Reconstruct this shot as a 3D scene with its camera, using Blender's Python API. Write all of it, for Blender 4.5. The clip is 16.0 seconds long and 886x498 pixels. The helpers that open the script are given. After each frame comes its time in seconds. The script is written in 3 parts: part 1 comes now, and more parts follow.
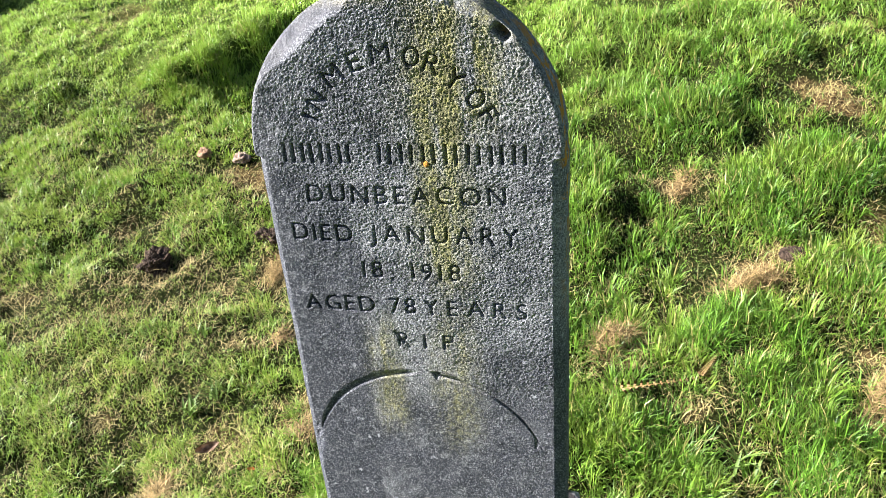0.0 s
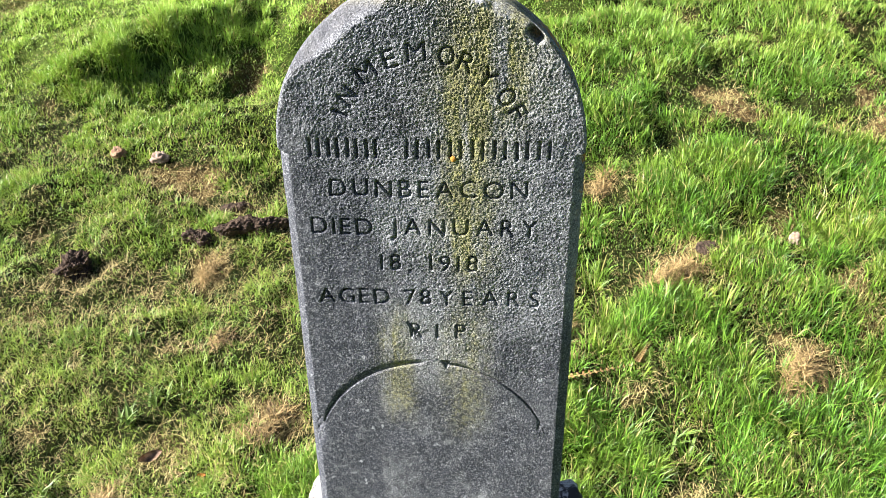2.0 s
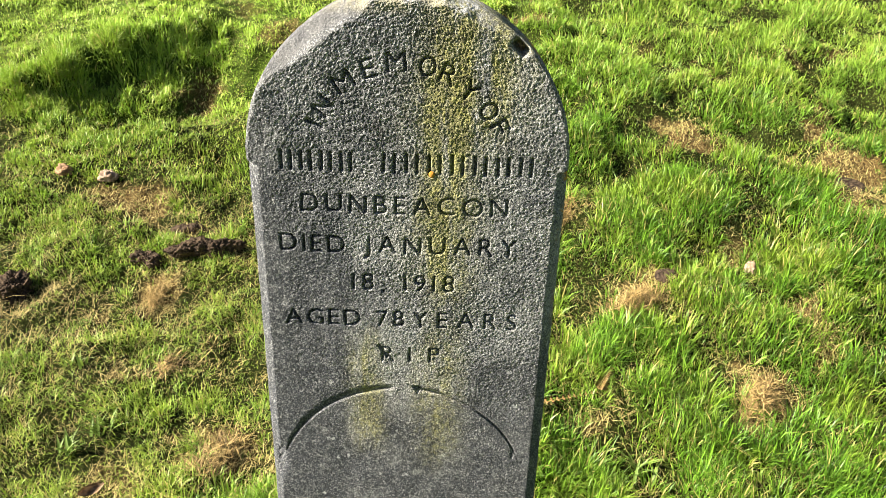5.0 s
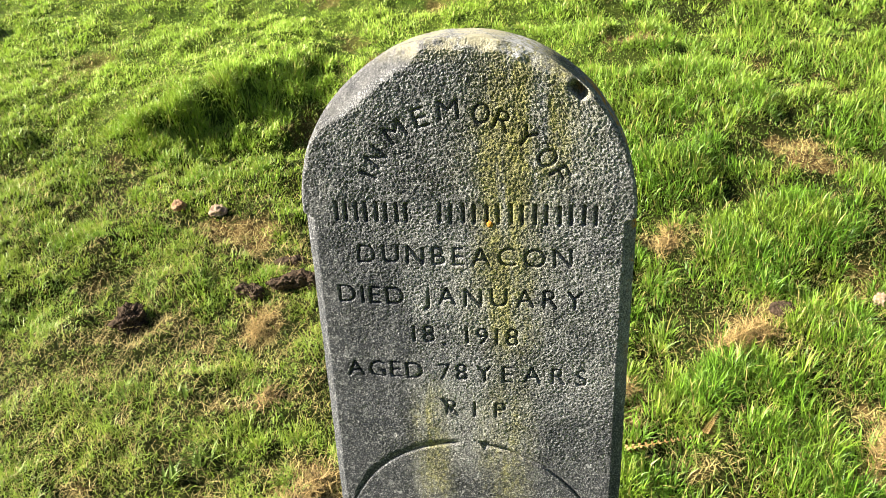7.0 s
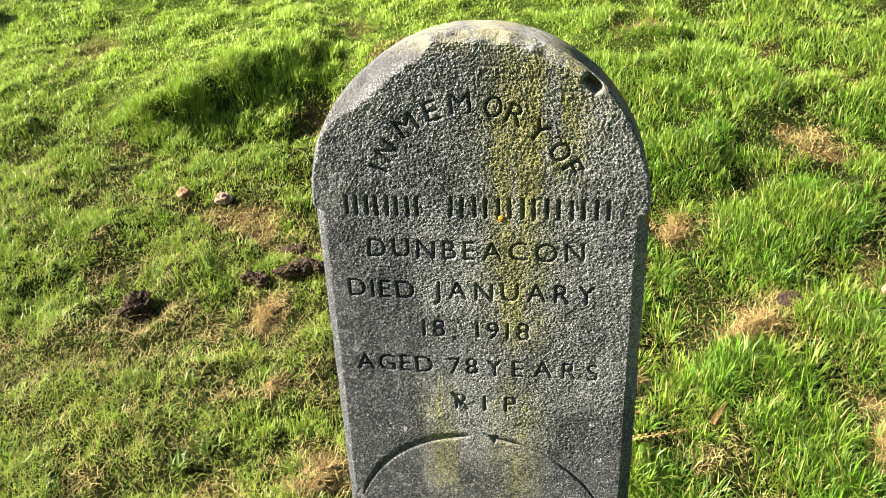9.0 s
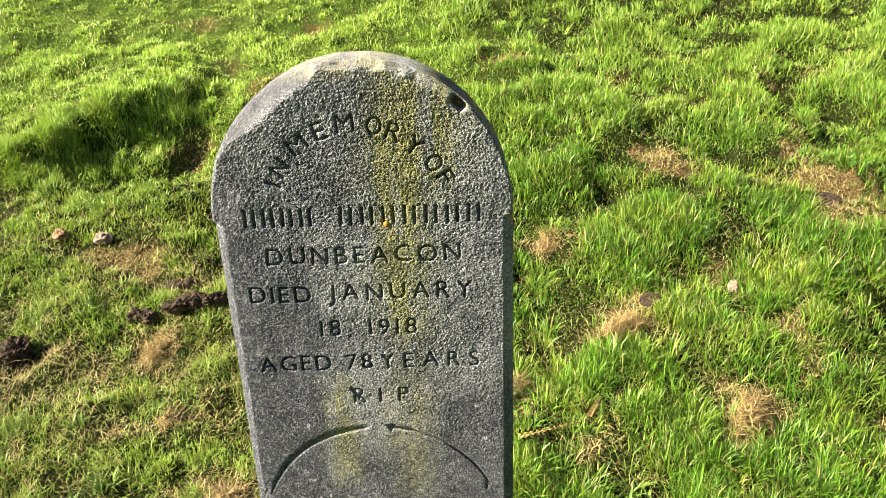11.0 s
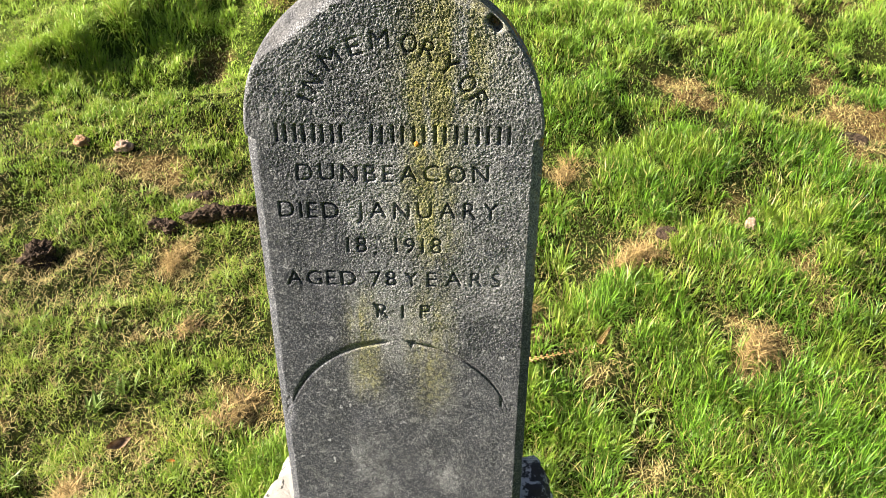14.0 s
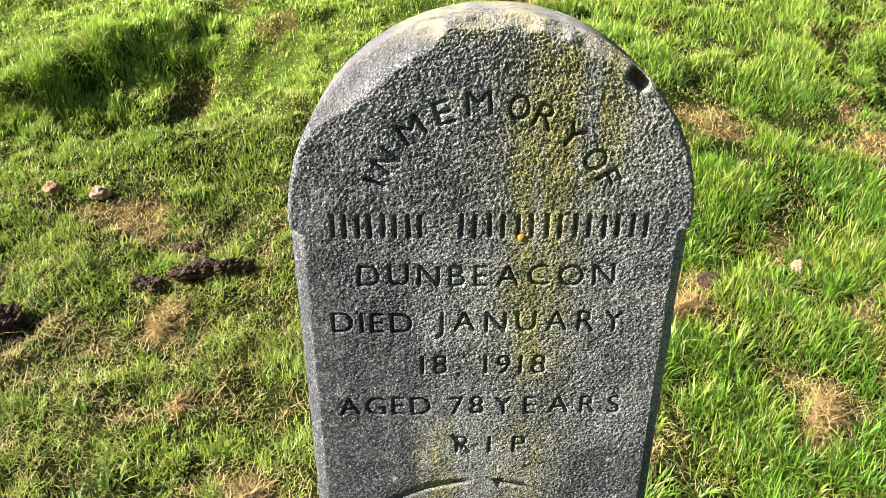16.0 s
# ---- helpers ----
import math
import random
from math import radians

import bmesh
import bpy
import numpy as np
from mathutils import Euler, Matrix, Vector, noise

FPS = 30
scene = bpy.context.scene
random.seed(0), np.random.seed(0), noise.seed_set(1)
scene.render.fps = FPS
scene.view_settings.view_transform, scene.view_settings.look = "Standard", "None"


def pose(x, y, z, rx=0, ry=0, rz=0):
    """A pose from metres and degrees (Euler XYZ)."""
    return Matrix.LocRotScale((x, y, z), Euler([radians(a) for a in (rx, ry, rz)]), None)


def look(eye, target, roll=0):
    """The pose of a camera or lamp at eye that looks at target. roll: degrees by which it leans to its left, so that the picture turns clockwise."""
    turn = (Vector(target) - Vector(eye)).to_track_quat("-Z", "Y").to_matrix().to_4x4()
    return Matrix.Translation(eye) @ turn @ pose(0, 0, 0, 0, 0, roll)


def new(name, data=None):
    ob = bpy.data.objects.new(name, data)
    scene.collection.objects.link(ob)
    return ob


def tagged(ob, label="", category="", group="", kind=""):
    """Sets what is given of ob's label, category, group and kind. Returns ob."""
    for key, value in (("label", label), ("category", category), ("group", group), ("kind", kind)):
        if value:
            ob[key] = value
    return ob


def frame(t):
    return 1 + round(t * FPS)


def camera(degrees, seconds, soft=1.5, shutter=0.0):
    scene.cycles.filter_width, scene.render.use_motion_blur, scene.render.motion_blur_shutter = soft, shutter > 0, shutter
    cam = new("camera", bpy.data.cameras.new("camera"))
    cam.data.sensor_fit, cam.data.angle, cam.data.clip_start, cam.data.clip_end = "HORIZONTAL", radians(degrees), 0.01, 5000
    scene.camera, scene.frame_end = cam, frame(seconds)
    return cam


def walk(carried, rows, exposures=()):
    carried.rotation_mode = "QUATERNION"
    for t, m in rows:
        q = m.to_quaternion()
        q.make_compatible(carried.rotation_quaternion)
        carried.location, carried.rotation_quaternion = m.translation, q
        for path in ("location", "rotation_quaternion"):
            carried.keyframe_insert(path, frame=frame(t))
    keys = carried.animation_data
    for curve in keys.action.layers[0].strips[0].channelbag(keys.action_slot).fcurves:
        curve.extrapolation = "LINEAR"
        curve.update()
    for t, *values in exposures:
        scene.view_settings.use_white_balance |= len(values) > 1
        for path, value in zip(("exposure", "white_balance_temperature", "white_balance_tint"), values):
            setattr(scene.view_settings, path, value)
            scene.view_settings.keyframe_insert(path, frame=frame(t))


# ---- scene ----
cam = camera(60.5, 16.0, soft=0.7)
PATH = [
    (0, (-0.007, 0.025, 1.893), (-0.466, 1.737, 0.966), -4.8),
    (0.5, (-0.077, -0.033, 1.879), (-0.583, 1.664, 0.949), -3.5),
    (1, (-0.159, -0.035, 1.887), (-0.565, 1.669, 0.923), -1.8),
    (1.5, (-0.172, -0.028, 1.896), (-0.422, 1.71, 0.938), -1.4),
    (2, (-0.207, -0.054, 1.908), (-0.356, 1.709, 0.975), -0.9),
    (2.5, (-0.231, -0.057, 1.903), (-0.312, 1.724, 0.996), 0.1),
    (3, (-0.244, -0.06, 1.9), (-0.273, 1.743, 1.034), 0.9),
    (3.2, (-0.252, -0.062, 1.905), (-0.262, 1.748, 1.053), 1.2),
    (5.3, (-0.247, 0.0, 1.872), (-0.272, 1.802, 1.003), 2.0),
    (5.5, (-0.229, 0.018, 1.874), (-0.282, 1.817, 1.003), 1.6),
    (6, (-0.196, 0.058, 1.883), (-0.327, 1.858, 1.02), 0.1),
    (6.5, (-0.166, 0.066, 1.887), (-0.391, 1.867, 1.048), -1.4),
    (7, (-0.173, 0.047, 1.894), (-0.499, 1.844, 1.079), -2.8),
    (7.5, (-0.203, 0.037, 1.89), (-0.605, 1.825, 1.088), -3.6),
    (8, (-0.21, 0.037, 1.893), (-0.642, 1.815, 1.085), -3.8),
    (8.5, (-0.185, 0.05, 1.903), (-0.595, 1.824, 1.075), -3.4),
    (9, (-0.184, 0.057, 1.902), (-0.519, 1.837, 1.053), -2.8),
    (9.5, (-0.193, 0.043, 1.903), (-0.405, 1.841, 1.053), -2.1),
    (10, (-0.21, 0.005, 1.915), (-0.279, 1.823, 1.084), -1.6),
    (10.2, (-0.205, -0.015, 1.912), (-0.197, 1.812, 1.1), -1.4),
    (12.3, (-0.147, -0.123, 1.938), (-0.293, 1.719, 1.174), -3.0),
    (12.5, (-0.222, -0.099, 1.949), (-0.333, 1.725, 1.137), -1.6),
    (13, (-0.31, -0.059, 1.937), (-0.255, 1.697, 0.98), 1.8),
    (13.5, (-0.295, -0.086, 1.951), (-0.256, 1.666, 0.988), 2.1),
    (14, (-0.198, -0.094, 1.916), (-0.263, 1.661, 0.959), 0.0),
    (14.5, (-0.134, -0.102, 1.885), (-0.315, 1.654, 0.946), -2.6),
    (15, (-0.268, 0.044, 1.873), (-0.463, 1.821, 0.975), -2.7),
    (15.5, (-0.385, 0.169, 1.906), (-0.478, 1.96, 1.02), -0.8),
    (16, (-0.368, 0.218, 1.888), (-0.363, 1.996, 0.972), -0.2),
]
walk(cam, [(t, look(eye, target, roll)) for t, eye, target, roll in PATH],
     exposures=((0.0, 2.19, 5650, 21), (1.8, 2.15, 5700, 20), (3.2, 2.11, 6250, 16), (5.5, 2.10, 6600, 13), (10.2, 2.11, 6600, 13), (13.5, 2.02, 6550, 17), (14.5, 2.08, 6450, 18), (16.0, 2.05, 6300, 18)))

# ---- world, sun, exposure ----
SUN = Vector((-0.80, -0.17, 0.53)).normalized()
world = bpy.data.worlds.new("world")
scene.world = world
world.use_nodes = True
wn = world.node_tree.nodes
sky = wn.new("ShaderNodeTexSky")
sky.sky_type, sky.sun_disc = "NISHITA", False
sky.sun_elevation, sky.sun_rotation = math.asin(SUN.z), math.atan2(SUN.x, SUN.y)
world.node_tree.links.new(sky.outputs[0], wn["Background"].inputs[0])
wn["Background"].inputs[1].default_value = 0.025
sun = new("sun", bpy.data.lights.new("sun", "SUN"))
sun.data.energy, sun.data.angle, sun.data.color = 5.0, radians(0.5), (1.0, 0.94, 0.82)
sun.matrix_world = look(SUN * 20, (0, 0, 0))


# ---- number helpers ----
def lattice(seed):
    return np.random.default_rng(seed).random((256, 256))


def value_noise(x, y, size, seed):
    """Smooth noise from 0 to 1 with features of that size, in metres."""
    table = lattice(seed)
    u, v = np.asarray(x, float) / size + 31.7, np.asarray(y, float) / size + 17.3
    i, j = np.floor(u).astype(int), np.floor(v).astype(int)
    f, g = u - i, v - j
    f, g = f * f * (3 - 2 * f), g * g * (3 - 2 * g)
    a, b = table[i % 256, j % 256], table[(i + 1) % 256, j % 256]
    c, d = table[i % 256, (j + 1) % 256], table[(i + 1) % 256, (j + 1) % 256]
    return (a * (1 - f) + b * f) * (1 - g) + (c * (1 - f) + d * f) * g


def fbm(x, y, size, seed, octaves=3):
    out, weight, total = 0.0, 1.0, 0.0
    for n in range(octaves):
        # each octave is turned a little, which hides the lattice
        c, s = math.cos(0.6 + n), math.sin(0.6 + n)
        out = out + weight * value_noise(c * x - s * y, s * x + c * y, size / 2**n, seed + n)
        total += weight
        weight *= 0.5
    return out / total


def smooth(a, b, x):
    k = np.clip((x - a) / (b - a), 0, 1)
    return k * k * (3 - 2 * k)


def mesh_from(name, verts, faces, material, smooth_shade=True):
    """A mesh from an array of vertices and an array of faces of one size."""
    me = bpy.data.meshes.new(name)
    faces = np.asarray(faces, np.int32)
    me.vertices.add(len(verts))
    me.vertices.foreach_set("co", np.asarray(verts, np.float32).ravel())
    me.loops.add(faces.size)
    me.loops.foreach_set("vertex_index", faces.ravel())
    me.polygons.add(len(faces))
    me.polygons.foreach_set("loop_start", np.arange(0, faces.size, faces.shape[1], dtype=np.int32))
    me.polygons.foreach_set("loop_total", np.full(len(faces), faces.shape[1], np.int32))
    me.polygons.foreach_set("use_smooth", np.full(len(faces), smooth_shade, bool))
    me.update(calc_edges=True)
    me.validate()
    me.materials.append(material)
    return me


def part(name, bm, material, parent, label=""):
    me = bpy.data.meshes.new(name)
    bm.to_mesh(me)
    bm.free()
    for p in me.polygons:
        p.use_smooth = True
    me.materials.append(material)
    ob = new(name, me)
    ob.parent = parent
    return tagged(ob, label)


# ---- materials ----
class Mat:
    """A node material with short calls for the nodes in use here."""

    def __init__(self, name, roughness=0.9, specular=0.3):
        self.mat = bpy.data.materials.new(name)
        self.mat.use_nodes = True
        self.t = self.mat.node_tree
        self.bsdf = self.t.nodes["Principled BSDF"]
        self.bsdf.inputs["Roughness"].default_value = roughness
        self.bsdf.inputs["Specular IOR Level"].default_value = specular
        self.geo = self.t.nodes.new("ShaderNodeNewGeometry")
        self.xyz = self.t.nodes.new("ShaderNodeSeparateXYZ")
        self.t.links.new(self.geo.outputs["Position"], self.xyz.inputs[0])

    def put(self, socket, value):
        if isinstance(value, bpy.types.NodeSocket):
            self.t.links.new(value, socket)
        else:
            socket.default_value = value

    def noise(self, scale, detail=4.0, rough=0.6, vector=None, distortion=0.0):
        n = self.t.nodes.new("ShaderNodeTexNoise")
        self.put(n.inputs["Vector"], vector or self.geo.outputs["Position"])
        n.inputs["Scale"].default_value, n.inputs["Detail"].default_value = scale, detail
        n.inputs["Roughness"].default_value, n.inputs["Distortion"].default_value = rough, distortion
        return n.outputs["Fac"]

    def scaled(self, x, y, z):
        n = self.t.nodes.new("ShaderNodeVectorMath")
        n.operation = "MULTIPLY"
        self.put(n.inputs[0], self.geo.outputs["Position"])
        n.inputs[1].default_value = (x, y, z)
        return n.outputs[0]

    def math(self, op, a, b=0.0, c=0.0):
        n = self.t.nodes.new("ShaderNodeMath")
        n.operation = op
        for s, v in zip(n.inputs, (a, b, c)):
            self.put(s, v)
        return n.outputs[0]

    def ramp(self, value, a, b):
        n = self.t.nodes.new("ShaderNodeMapRange")
        n.interpolation_type = "SMOOTHSTEP"
        self.put(n.inputs["Value"], value)
        n.inputs["From Min"].default_value, n.inputs["From Max"].default_value = a, b
        return n.outputs["Result"]

    def mix(self, fac, a, b, blend="MIX"):
        n = self.t.nodes.new("ShaderNodeMix")
        n.data_type, n.blend_type = "RGBA", blend
        self.put(n.inputs["Factor"], fac)
        for s, v in ((n.inputs[6], a), (n.inputs[7], b)):
            self.put(s, v if isinstance(v, bpy.types.NodeSocket) else (*v, 1.0))
        return n.outputs[2]

    def bell(self, value, centre, width):
        """1 at the centre, falling off over the width."""
        k = self.math("DIVIDE", self.math("SUBTRACT", value, centre), width)
        return self.math("POWER", 2.718, self.math("MULTIPLY", self.math("MULTIPLY", k, k), -1.0))

    def bump(self, height, strength, distance):
        n = self.t.nodes.new("ShaderNodeBump")
        n.inputs["Strength"].default_value, n.inputs["Distance"].default_value = strength, distance
        self.put(n.inputs["Height"], height)
        self.t.links.new(n.outputs[0], self.bsdf.inputs["Normal"])

    def done(self, colour):
        self.put(self.bsdf.inputs["Base Color"], colour)
        return self.mat


def headstone_material():
    m = Mat("weathered_limestone", 0.92, 0.2)
    x, z = m.xyz.outputs["X"], m.xyz.outputs["Z"]
    fine, broad = m.noise(460, 3), m.noise(9, 6, 0.65)
    col = m.mix(m.ramp(broad, 0.36, 0.64), (0.120, 0.125, 0.132), (0.330, 0.333, 0.320))
    # clouds of dark growth, brownish on the head
    col = m.mix(m.math("MULTIPLY", m.ramp(m.noise(17, 6, 0.7), 0.48, 0.60), 0.62), col, (0.052, 0.053, 0.056))
    brown = m.math("MULTIPLY", m.bell(x, -0.345, 0.055), m.bell(z, 1.575, 0.050))
    col = m.mix(m.math("MULTIPLY", brown, m.math("MULTIPLY", m.ramp(m.noise(30, 5, 0.7), 0.38, 0.58), 0.75)), col, (0.058, 0.054, 0.047))
    # darker blue-grey over the worn side, the panel under the arch, low at +x
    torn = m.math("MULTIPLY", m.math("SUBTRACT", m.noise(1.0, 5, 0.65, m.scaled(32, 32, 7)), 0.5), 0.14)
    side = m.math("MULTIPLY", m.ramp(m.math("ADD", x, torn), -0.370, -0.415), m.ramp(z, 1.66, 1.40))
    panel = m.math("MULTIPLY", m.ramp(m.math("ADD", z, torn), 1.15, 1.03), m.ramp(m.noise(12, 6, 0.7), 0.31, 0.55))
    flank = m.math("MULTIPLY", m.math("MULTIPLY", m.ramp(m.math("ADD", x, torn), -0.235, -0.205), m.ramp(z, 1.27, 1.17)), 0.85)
    dark_zone = m.math("MAXIMUM", m.math("MAXIMUM", side, panel), flank)
    dark_zone = m.math("MULTIPLY", dark_zone, m.ramp(m.noise(46, 5, 0.7), 0.22, 0.50))
    col = m.mix(m.math("MULTIPLY", dark_zone, 0.92), col, (0.042, 0.047, 0.057))
    # paler towards +x, and washed pale between the runs below the writing
    pale = m.math("MULTIPLY", m.ramp(x, -0.37, -0.22), m.ramp(z, 1.16, 1.32))
    wash = m.math("MULTIPLY", m.bell(m.math("ADD", x, m.math("MULTIPLY", torn, 0.3)), -0.325, 0.060), m.math("MULTIPLY", m.ramp(z, 1.30, 1.24), m.ramp(z, 1.07, 1.15)))
    pale = m.math("MAXIMUM", m.math("MULTIPLY", pale, 0.6), wash)
    col = m.mix(m.math("MULTIPLY", pale, m.ramp(m.noise(24, 6, 0.7), 0.40, 0.60)), col, (0.30, 0.305, 0.28))
    # pale and dark grains, with sunlit bumps and shaded pits painted in too
    col = m.mix(m.math("MULTIPLY", m.ramp(m.noise(430, 2, 0.6), 0.52, 0.59), m.math("SUBTRACT", 0.74, m.math("MULTIPLY", dark_zone, 0.36))), col, (0.58, 0.59, 0.57))
    col = m.mix(m.math("MULTIPLY", m.ramp(fine, 0.52, 0.40), 0.8), col, (0.040, 0.041, 0.043))
    # mottling between the grains and the clouds
    col = m.mix(m.math("MULTIPLY", m.ramp(m.noise(150, 4, 0.75), 0.50, 0.40), 0.55), col, (0.038, 0.040, 0.044))
    col = m.mix(m.math("MULTIPLY", m.ramp(m.noise(210, 4, 0.75), 0.56, 0.66), 0.50), col, (0.46, 0.47, 0.46))
    # the broken facet on the shoulder is smoother and evenly grey
    head = m.math("ADD", m.math("POWER", m.math("SUBTRACT", x, -0.3125), 2.0), m.math("POWER", m.math("MAXIMUM", m.math("SUBTRACT", z, 1.527), 0.0), 2.0))
    facet = m.math("MULTIPLY", m.ramp(head, 0.0405, 0.0435), m.math("MULTIPLY", m.ramp(z, 1.61, 1.66), m.ramp(x, -0.33, -0.37)))
    col = m.mix(m.math("MULTIPLY", facet, 0.7), col, m.mix(m.ramp(m.noise(28, 5, 0.7), 0.35, 0.65), (0.125, 0.126, 0.130), (0.205, 0.202, 0.192)))
    # white flecks of lichen
    flecks = m.math("MULTIPLY", m.ramp(m.noise(75, 3, 0.6), 0.66, 0.70), m.ramp(m.noise(5, 3), 0.45, 0.6))
    col = m.mix(m.math("MULTIPLY", flecks, 0.7), col, (0.55, 0.56, 0.55))
    # olive algae that runs down the face and tints the stone
    wander = m.math("MULTIPLY", m.math("SUBTRACT", m.noise(5, 3), 0.5), 0.05)
    xx = m.math("ADD", x, wander)
    runs = m.noise(1.0, 6, 0.7, m.scaled(42, 42, 7))
    a = m.math("MULTIPLY", m.bell(xx, -0.258, 0.042), m.math("MULTIPLY", m.ramp(z, 1.27, 1.36), m.ramp(z, 1.80, 1.62)))
    b = m.math("MULTIPLY", m.bell(xx, -0.372, 0.024), m.math("MULTIPLY", m.ramp(z, 1.27, 1.20), m.ramp(z, 0.98, 1.08)))
    c = m.math("MULTIPLY", m.bell(xx, -0.262, 0.036), m.math("MULTIPLY", m.ramp(z, 1.32, 1.20), m.ramp(z, 0.95, 1.06)))
    d = m.math("MULTIPLY", m.math("MULTIPLY", m.bell(xx, -0.205, 0.055), m.ramp(z, 1.50, 1.62)), 0.85)
    streak = m.math("ADD", m.math("ADD", a, m.math("MULTIPLY", b, 0.8)), m.math("ADD", m.math("MULTIPLY", c, 0.65), d))
    streak = m.math("MULTIPLY", m.math("MINIMUM", streak, 1.0), m.ramp(runs, 0.30, 0.58))
    col = m.mix(m.math("MULTIPLY", streak, 0.9), col, (0.96, 0.90, 0.38), "MULTIPLY")
    yellow = m.math("MULTIPLY", streak, m.ramp(m.noise(140, 4, 0.7), 0.48, 0.60))
    col = m.mix(m.math("MULTIPLY", yellow, 0.5), col, (0.42, 0.40, 0.12))
    # pale crust of lichen along the top
    pale = m.math("MULTIPLY", m.math("MULTIPLY", m.ramp(z, 1.715, 1.745), m.ramp(x, -0.25, -0.27)), m.ramp(m.noise(34, 5, 0.7), 0.38, 0.56))
    col = m.mix(m.math("MULTIPLY", pale, 0.75), col, (0.42, 0.39, 0.25))
    # white crust in the broken shoulder
    spot = m.math("MULTIPLY", m.math("MULTIPLY", m.bell(x, -0.236, 0.026), m.bell(z, 1.735, 0.012)), m.ramp(m.noise(130, 5, 0.7), 0.42, 0.56))
    col = m.mix(m.math("MINIMUM", m.math("MULTIPLY", spot, 1.3), 0.9), col, (0.42, 0.43, 0.43))
    # orange crust on the edges of the head
    edge = m.math("MULTIPLY", m.math("MULTIPLY", m.ramp(x, -0.20, -0.12), m.ramp(m.xyz.outputs["Y"], 0.990, 1.003)), m.ramp(m.noise(38, 4, 0.6), 0.51, 0.56))
    col = m.mix(m.math("MULTIPLY", edge, m.ramp(z, 1.2, 1.5)), col, (0.50, 0.24, 0.03))
    m.bump(m.math("ADD", fine, m.math("MULTIPLY", m.noise(620, 3, 0.7), 0.8)), 0.95, 0.0034)
    return m.done(col)


def plinth_material():
    m = Mat("lichened_rock", 0.95, 0.2)
    col = m.mix(m.ramp(m.noise(14, 5), 0.3, 0.7), (0.18, 0.172, 0.148), (0.33, 0.315, 0.275))
    col = m.mix(m.ramp(m.noise(46, 4, 0.6), 0.60, 0.63), col, (0.035, 0.035, 0.03))
    col = m.mix(m.math("MULTIPLY", m.ramp(m.noise(22, 5, 0.7), 0.42, 0.50), m.ramp(m.xyz.outputs["X"], -0.30, -0.12)), col, (0.055, 0.048, 0.042))
    crust = m.math("MULTIPLY", m.ramp(m.noise(17, 5, 0.7), 0.50, 0.56), m.ramp(m.xyz.outputs["X"], -0.25, -0.10))
    col = m.mix(crust, col, (0.52, 0.50, 0.45))
    m.bump(m.noise(120, 5, 0.7), 0.7, 0.005)
    return m.done(col)


def soil_material():
    m = Mat("turf_soil", 1.0, 0.05)
    bare = m.t.nodes.new("ShaderNodeAttribute")
    bare.attribute_name = "bare"
    wild = m.t.nodes.new("ShaderNodeAttribute")
    wild.attribute_name = "wild"
    # near-black thatch: the shade between the tufts is put into its colour
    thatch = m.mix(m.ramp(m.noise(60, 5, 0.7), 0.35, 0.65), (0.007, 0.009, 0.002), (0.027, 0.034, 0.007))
    straw = m.mix(m.ramp(m.noise(90, 5, 0.75), 0.35, 0.65), (0.026, 0.017, 0.007), (0.18, 0.122, 0.045))
    # beyond the plot the turf is seen as a whole, greener and yellower by turns
    turf = m.mix(m.ramp(m.noise(2.2, 6, 0.7), 0.35, 0.65), (0.048, 0.090, 0.011), (0.112, 0.158, 0.022))
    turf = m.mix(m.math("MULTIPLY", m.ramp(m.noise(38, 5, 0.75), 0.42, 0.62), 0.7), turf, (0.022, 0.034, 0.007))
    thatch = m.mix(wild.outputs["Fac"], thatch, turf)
    col = m.mix(m.ramp(bare.outputs["Fac"], 0.35, 0.9), thatch, straw)
    m.bump(m.noise(110, 6, 0.75), 0.9, 0.012)
    return m.done(col)


